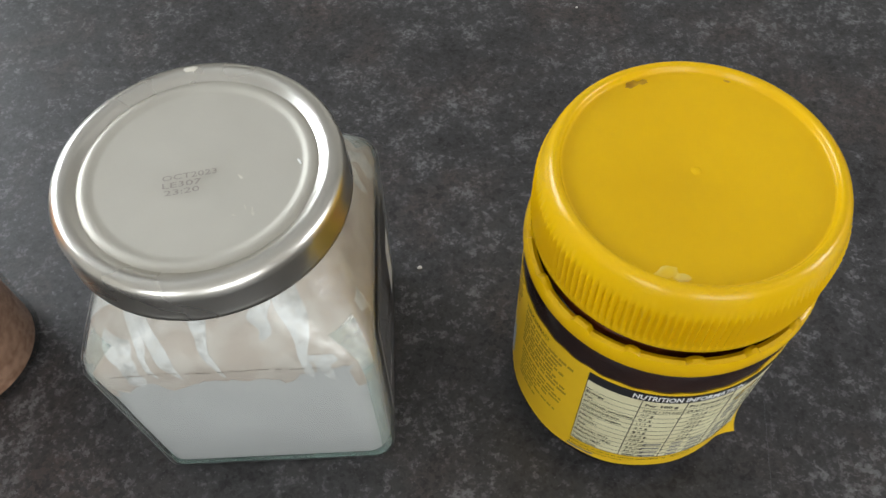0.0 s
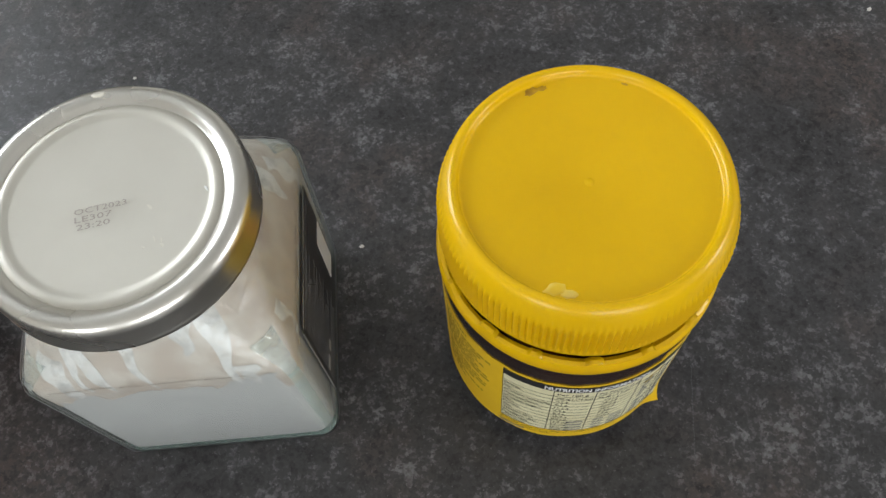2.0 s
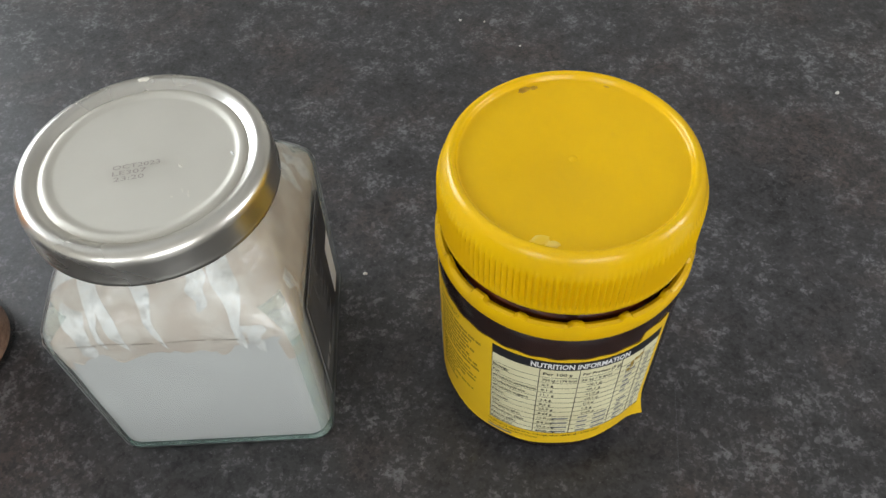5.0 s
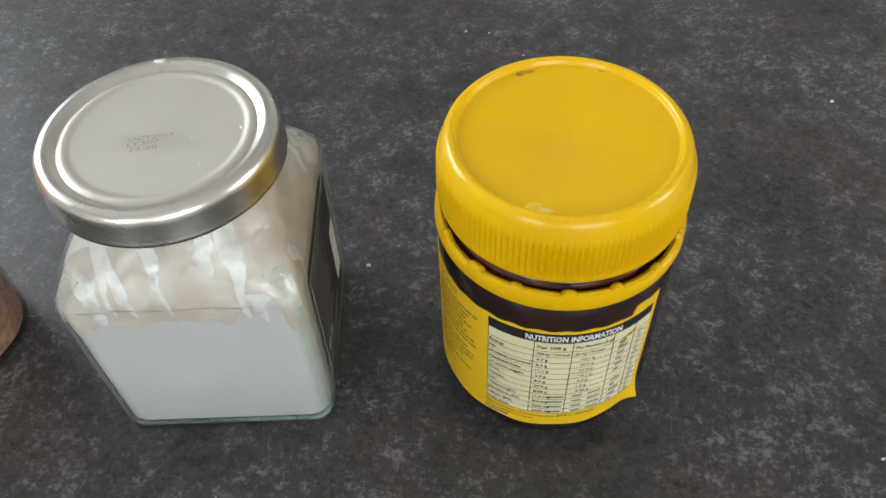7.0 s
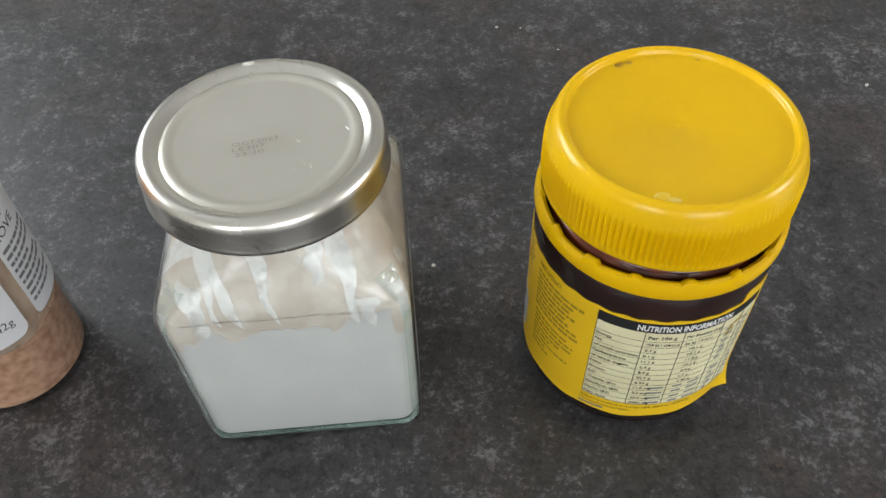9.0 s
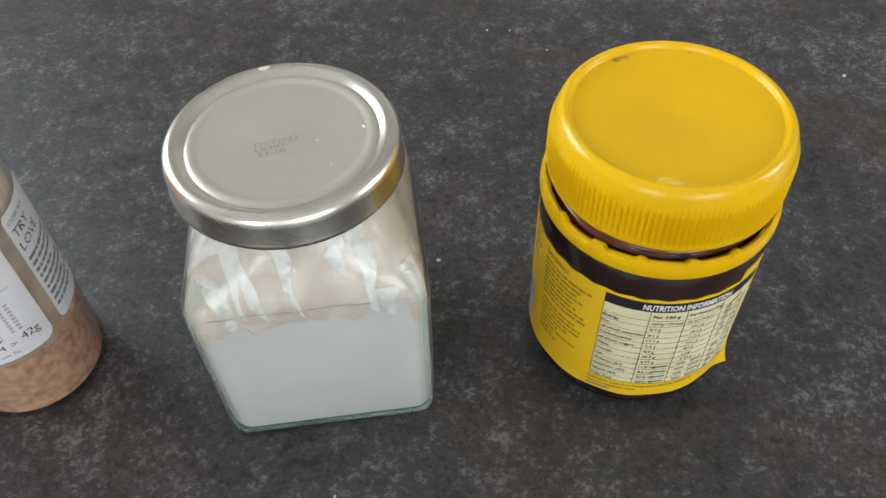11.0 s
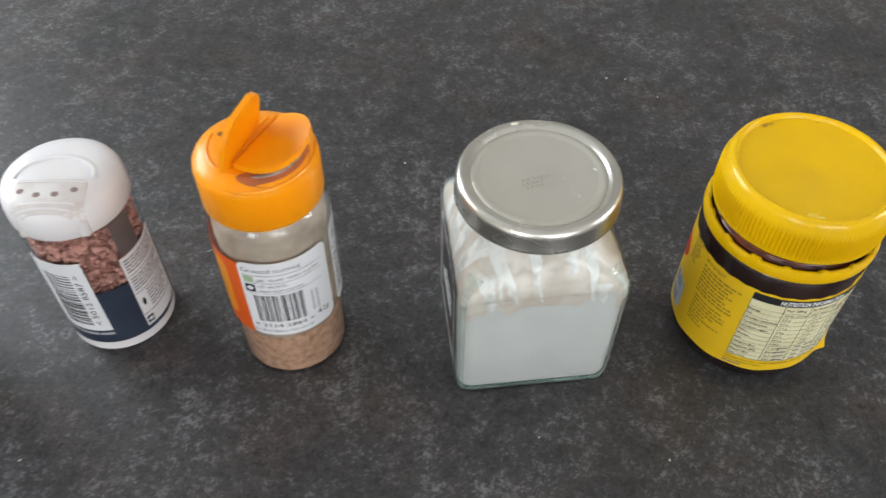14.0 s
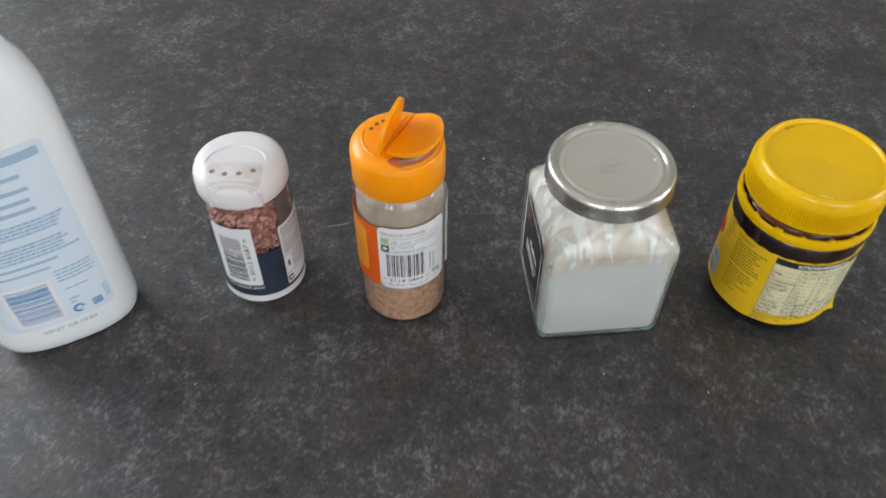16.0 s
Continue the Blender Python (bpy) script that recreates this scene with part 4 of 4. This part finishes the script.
def salt_shaker(x, y, turn):
    jar = thing("salt_shaker", x, y, turn, "clear shaker of pink rock salt, white cap and navy label", "shaker", "seasoning jars")
    R = 22.1
    solid("base_cup", *lathe([(0.5, 0.4), (17, 0.0), (19.4, 0.3), (20.3, 1.4), (R, 3.5), (R, 8.4), (R - 0.5, 9.0), (0.5, 9.0)]), CAP_WHITE, jar, label="white plastic base")
    solid("plastic_wall", *rings([circle(r, z) for r, z in ((R, 8.4), (R, 72), (R - 0.6, 75), (R - 0.6, 78))], False, False), CLEAR_PLASTIC, jar, label="clear plastic wall")
    solid("salt_core", *lathe([(0.5, 9.2), (19.0, 9.2), (19.0, 75), (0.5, 76)], 48), SALT_CORE, jar, label="packed rock salt")
    rng = random.Random(3)
    verts, faces = [], []
    ico = [(0, 0, 1), (0.89, 0, 0.45), (0.28, 0.85, 0.45), (-0.72, 0.53, 0.45), (-0.72, -0.53, 0.45), (0.28, -0.85, 0.45), (0.72, 0.53, -0.45), (-0.28, 0.85, -0.45), (-0.89, 0, -0.45), (-0.28, -0.85, -0.45), (0.72, -0.53, -0.45), (0, 0, -1)]
    tri = [(0, 1, 2), (0, 2, 3), (0, 3, 4), (0, 4, 5), (0, 5, 1), (1, 6, 2), (2, 7, 3), (3, 8, 4), (4, 9, 5), (5, 10, 1), (6, 7, 2), (7, 8, 3), (8, 9, 4), (9, 10, 5), (10, 6, 1), (6, 11, 7), (7, 11, 8), (8, 11, 9), (9, 11, 10), (10, 11, 6)]
    for k in range(1700):
        t, z, s = rng.uniform(-math.pi, math.pi), rng.uniform(34, 75), rng.uniform(0.7, 1.9)
        rr = 19.9 - s * 0.3
        cx, cy = rr * math.sin(t), -rr * math.cos(t)
        e = Euler((rng.uniform(0, 6), rng.uniform(0, 6), rng.uniform(0, 6))).to_matrix()
        sc = Vector((s * rng.uniform(0.6, 1.2), s * rng.uniform(0.6, 1.2), s * rng.uniform(0.5, 1.0)))
        o = len(verts)
        for p in ico:
            v = e @ Vector((p[0] * sc.x, p[1] * sc.y, p[2] * sc.z))
            far = math.hypot(cx + v.x, cy + v.y)
            f = min(1.0, 21.8 / far)
            verts.append(((cx + v.x) * f, (cy + v.y) * f, z + v.z))
        faces += [(o + i, o + j, o + q) for i, j, q in tri]
    tagged(solid("salt_crystals", verts, faces, SALT, jar, smooth=False, label="coarse pink rock salt crystals"), kind="stuff")
    # cap with a sunk sprinkle panel
    n, loops = 112, []
    prof = [(19.4, 78), (20.6, 74.8), (22.2, 74.5), (22.6, 75.2), (22.6, 80.5), (22.3, 83.6), (21.2, 86.2), (18.9, 88.1), (15.7, 89.1), (12, 89.5), (6, 89.6), (0.5, 89.6)]
    cap = solid("cap", *lathe(prof, n), CAP_WHITE, jar, angle=60, label="domed white plastic cap")
    # sprinkle panel on the front of the dome
    rs, zs = [p[0] for p in reversed(prof[3:])], [p[1] for p in reversed(prof[3:])]

    def dome(s, v, h=0.0):
        return (s, v, float(np.interp(math.hypot(s, v), rs, zs)) + h)

    sheet("sprinkle_panel", dome, -13.2, 13.2, -20.4, -5.5, CAP_PANEL, cap, -0.3, 0.25, cols=18, rows=12, corner=2.0, label="frosted sprinkle panel")
    # flat discs on the dome, coloured dark for the holes' shade
    for s, v in ((-10.2, -11.0), (-3.8, -13.0), (2.8, -12.8), (9.2, -10.6)):
        solid("sprinkle_hole", *oval_plate(dome, s, v, 1.35, 1.2, 0.2, 0.32, 18), HOLE_SHADE, cap, label="sprinkle hole, its shade painted as a dark disc")
    for v, half in ((-16.6, 10.4), (-18.8, 9.0), (-6.6, 12.4)):
        bars("panel_step", dome, [(-half, half, v - 0.3, v + 0.3)], CAP_WHITE, cap, 0.5, under=0.0)
    arch = []
    for k in range(33):
        t = math.pi * k / 32
        c, sn = math.cos(t), math.sin(t)
        arch.append([dome(-(14.6 + rr) * c, -4.0 + (11.0 + rr) * sn, hh) for rr, hh in ((-1.0, -0.2), (-0.5, 0.5), (0.2, 0.6), (1.6, -0.1))])
    verts = [p for a4 in arch for p in a4]
    faces = [(4 * k + j, 4 * k + j + 1, 4 * k + 5 + j, 4 * k + 4 + j) for k in range(32) for j in range(3)]
    solid("flap_ridge", verts, faces, CAP_WHITE, cap, label="raised flap edge")
    to = on_cylinder(R)
    deg = R * math.pi / 180
    nav = sheet("navy_label", to, -120 * deg, 120 * deg, 8.6, 41.5, NAVY, jar, 0.05, 0.2, cols=48, label="dark navy printed label")
    sheet("grey_panel", to, 50 * deg, 76 * deg, 55.5, 74, SMOKE, jar, 0.05, 0.2, cols=8, label="smoke grey strip")
    bp = sheet("barcode_panel", to, -46 * deg, 11 * deg, 17.5, 61, WHITE_PAPER, jar, 0.2, 0.3, cols=14, label="white barcode panel")
    barcode("barcode", on_cylinder(R + 0.15), -36 * deg, -6 * deg, 21.5, 54, bp, 23, upright=False)
    letters("barcode_digits", on_cylinder(R + 0.1), [("< 5012 8587 >", 3.6 * deg, 21.5, 2.4, 33, 90)], BLACK_INK, bp, 0.3)
    bars("foot_print", to, [(-44 * deg, -30 * deg, 14.4, 15.8), (-28 * deg, -6 * deg, 14.4, 15.8), (-4 * deg, 11 * deg, 14.4, 15.8)], PALE_INK, nav, 0.26)
    ip = sheet("info_panel", to, 46 * deg, 104 * deg, 11, 55, WHITE_PAPER, jar, 0.2, 0.28, cols=14, label="white information panel")
    rng = random.Random(14)
    lines = text_bars(rng, 49 * deg, 100 * deg, 53, 45, 1.7, 0.75, 0.3) + text_bars(rng, 49 * deg, 100 * deg, 42, 34, 1.7, 0.75, 0.3) + text_bars(rng, 60 * deg, 100 * deg, 31, 20, 1.9, 0.7, 0.4)
    lines += [(47 * deg, 103 * deg, z, z + 0.35) for z in (43.4, 32.4, 18.4)]
    bars("info_text", to, lines, GREY_INK, ip, 0.36)
    bars("info_symbol", to, [(48 * deg, 56 * deg, 12.4, 16.6)], BLACK_INK, ip, 0.36)
    solid("symbol_arrow", *oval_plate(to, 52 * deg, 14.5, 1.1, 1.1, 0.36, 0.42, 14), WHITE_PAPER, ip)
    solid("handset_mark", *oval_plate(to, 53 * deg, 26, 0.8, 2.4, 0.28, 0.36, 14), BLACK_INK, ip)
    return jar


# ---- white plastic bottle ----


def plastic_bottle(x, y, turn):
    bt = thing("plastic_bottle", x, y, turn, "tall white plastic bottle with pale blue printed back label", "bottle")
    A, B = 36.5, 22.5

    def outline(a, b, z, n=96, e=2.6):
        out = []
        for k in range(n):
            t = 2 * math.pi * k / n
            c, s = math.sin(t), -math.cos(t)
            out.append((a * math.copysign(abs(c) ** (2 / e), c), b * math.copysign(abs(s) ** (2 / e), s), z))
        return out

    prof = [(A - 14, B - 12, 0.6), (A - 8, B - 7, 0.0), (A - 4.2, B - 3.8, 1.2), (A - 1.6, B - 1.5, 4.0), (A - 0.3, B - 0.3, 8.5), (A, B, 14), (A, B, 60), (A, B, 118), (A - 0.3, B - 0.2, 134), (A - 1.5, B - 0.8, 145), (A - 4.2, B - 2, 155), (A - 8.5, B - 3.8, 163.5), (A - 14.5, B - 6, 170.5), (A - 20, B - 8, 174.5), (13.2, 13.2, 176.5), (12.6, 12.6, 178), (12.4, 12.4, 186)]
    solid("bottle_body", *rings([outline(a, b, z, e=2.6 if z < 175 else 2.0) for a, b, z in prof]), HDPE, bt, angle=70, label="white plastic body")
    solid("screw_cap", *lathe([(0.5, 182), (14.0, 182), (14.4, 183), (14.4, 202), (13.6, 203.4), (0.5, 203.6)], 64), CAP_WHITE, bt, label="white screw cap")

    def to(s, z, h=0.0):
        c = max(-1.0, min(1.0, s / A))
        yy = B * (1 - abs(c) ** 2.6) ** (1 / 2.6)
        return (s, -(yy + h), z)

    lab = sheet("label", to, -27, 26, 22.5, 131, BLUE_PAPER, bt, 0.05, 0.2, cols=36, corner=4, label="pale blue printed label")
    rng = random.Random(41)
    bars("heading_bar", to, [(-20, 23.5, 123.4, 128.0)], BLUE_WASH, lab, 0.26, label="blue-grey heading bar")
    bars("label_text", to, [(-22, e, z, z + 2.2) for e, z in ((12.5, 115.6), (13.5, 108.2), (12, 102.2), (12.5, 96.8))] + [(-22, 11, 65.2, 66.8), (-22, 6, 60.6, 62.0)] + text_bars(rng, 6, 24, 58, 48, 2.3, 1.2, 0.1) + text_bars(rng, 7, 18, 44.4, 42.6, 2.0, 0.9, 0.0), BLUE_WASH, lab, 0.26)
    bars("bold_text", to, text_bars(rng, -23, 22, 92, 83.5, 2.1, 1.5, 0.1) + text_bars(rng, -23, 24, 79.5, 69, 2.1, 1.4, 0.2), BLUE_WASH, lab, 0.27)
    sheet("barcode_panel", to, -20.5, 2.5, 25, 54, WHITE_PAPER, lab, 0.2, 0.24, label="white barcode panel")
    barcode("barcode", on_bottle(to), -18.5, 0.5, 27, 52.5, lab, 51, BLUE_INK, upright=False)
    solid("ring_symbol", *ring_plate(to, 8.8, 28.5, 2.9, 1.6), BLUE_INK, lab)
    bars("square_symbol", to, [(15.6, 20.2, 26.0, 26.9), (15.6, 20.2, 29.4, 30.3), (15.6, 16.4, 26.9, 29.4), (19.4, 20.2, 26.9, 29.4), (17, 19, 27.4, 28.8)], BLUE_INK, lab, 0.28)
    bars("corner_print", to, [(22.6, 23.3, 27, 37), (24, 24.6, 27, 37)], BLUE_WASH, lab, 0.28)
    bars("symbol_caption", to, [(6.5, 11, 36, 37), (6.5, 9, 33.4, 34.4)], BLUE_WASH, lab, 0.28)
    letters("batch_print", to, [("0312T C4 19:23", -11.8, 17.4, 2.3, 26, 0)], GREY_INK, bt, 0.14)
    return bt


def on_bottle(to):
    return lambda s, z, h=0.0: to(s, z, h + 0.06)


def ring_plate(to, s, z, r1, r0, n=28):
    verts, faces = [], []
    for k in range(n):
        t = 2 * math.pi * k / n
        verts += [to(s + r0 * math.cos(t), z + r0 * math.sin(t), 0.3), to(s + r1 * math.cos(t), z + r1 * math.sin(t), 0.3)]
    for k in range(n - 5):
        faces.append((2 * k, 2 * k + 1, 2 * k + 3, 2 * k + 2))
    return verts, faces


spread_jar(50.0, 125.3)
glass_jar(-50.2, 124.9, 4.8)
spice_jar(-149.8, 123.0)
salt_shaker(-227.8, 135.8, 0)
plastic_bottle(-328.5, 107.2, 27)

# ---- crumbs and a fibre on the worktop ----
rng = random.Random(2)
spots = [(-12.2, 158.5, 0.8), (150.2, 90.8, 0.8), (17, 301, 0.8), (174, 254, 1.0), (4, 58, 0.6), (-102, 231, 0.8), (28, 300, 0.7), (44, 283, 0.6), (-47, 69, 0.5), (-254, 64, 0.6), (-303, 164, 0.7)]
for sx, sy, s in spots:
    c = blob(None, "crumb", sx, sy, 0.0, s, s * rng.uniform(0.5, 0.9), s * 0.6, CRUMB, rng.uniform(0, 180), int(sx))
    tagged(c, "tiny pale crumb lying on the worktop", "crumb", "crumbs on the worktop")
pts = [(-197 + 13 * k / 12, 171 + 4 * k / 12 + 0.5 * math.sin(k * 0.5), 0.25) for k in range(13)]
verts, faces = [], []
for px, py, pz in pts:
    verts += [(px, py - 0.14, pz), (px, py, pz + 0.2), (px, py + 0.14, pz), (px, py, pz - 0.2)]
faces = [(4 * k + j, 4 * k + (j + 1) % 4, 4 * k + 4 + (j + 1) % 4, 4 * k + 4 + j) for k in range(12) for j in range(4)]
tagged(solid("fibre", verts, faces, CRUMB), "short pale loose fibre lying on the worktop", "fibre")

# a fine pale scratch in the laminate
worktop = bpy.data.objects["worktop"]
bars("scratch", on_top(0.0), [(88.0 + 0.09 * k + 0.1 * math.sin(k), 88.25 + 0.09 * k + 0.1 * math.sin(k), 86 + k * 1.05, 86.8 + k * 1.05) for k in range(32)], material("scratch", (0.10, 0.10, 0.105), (0.05, 0.05, 0.052), 400, rough=0.6), worktop, 0.03, label="fine pale scratch", under=0.0)
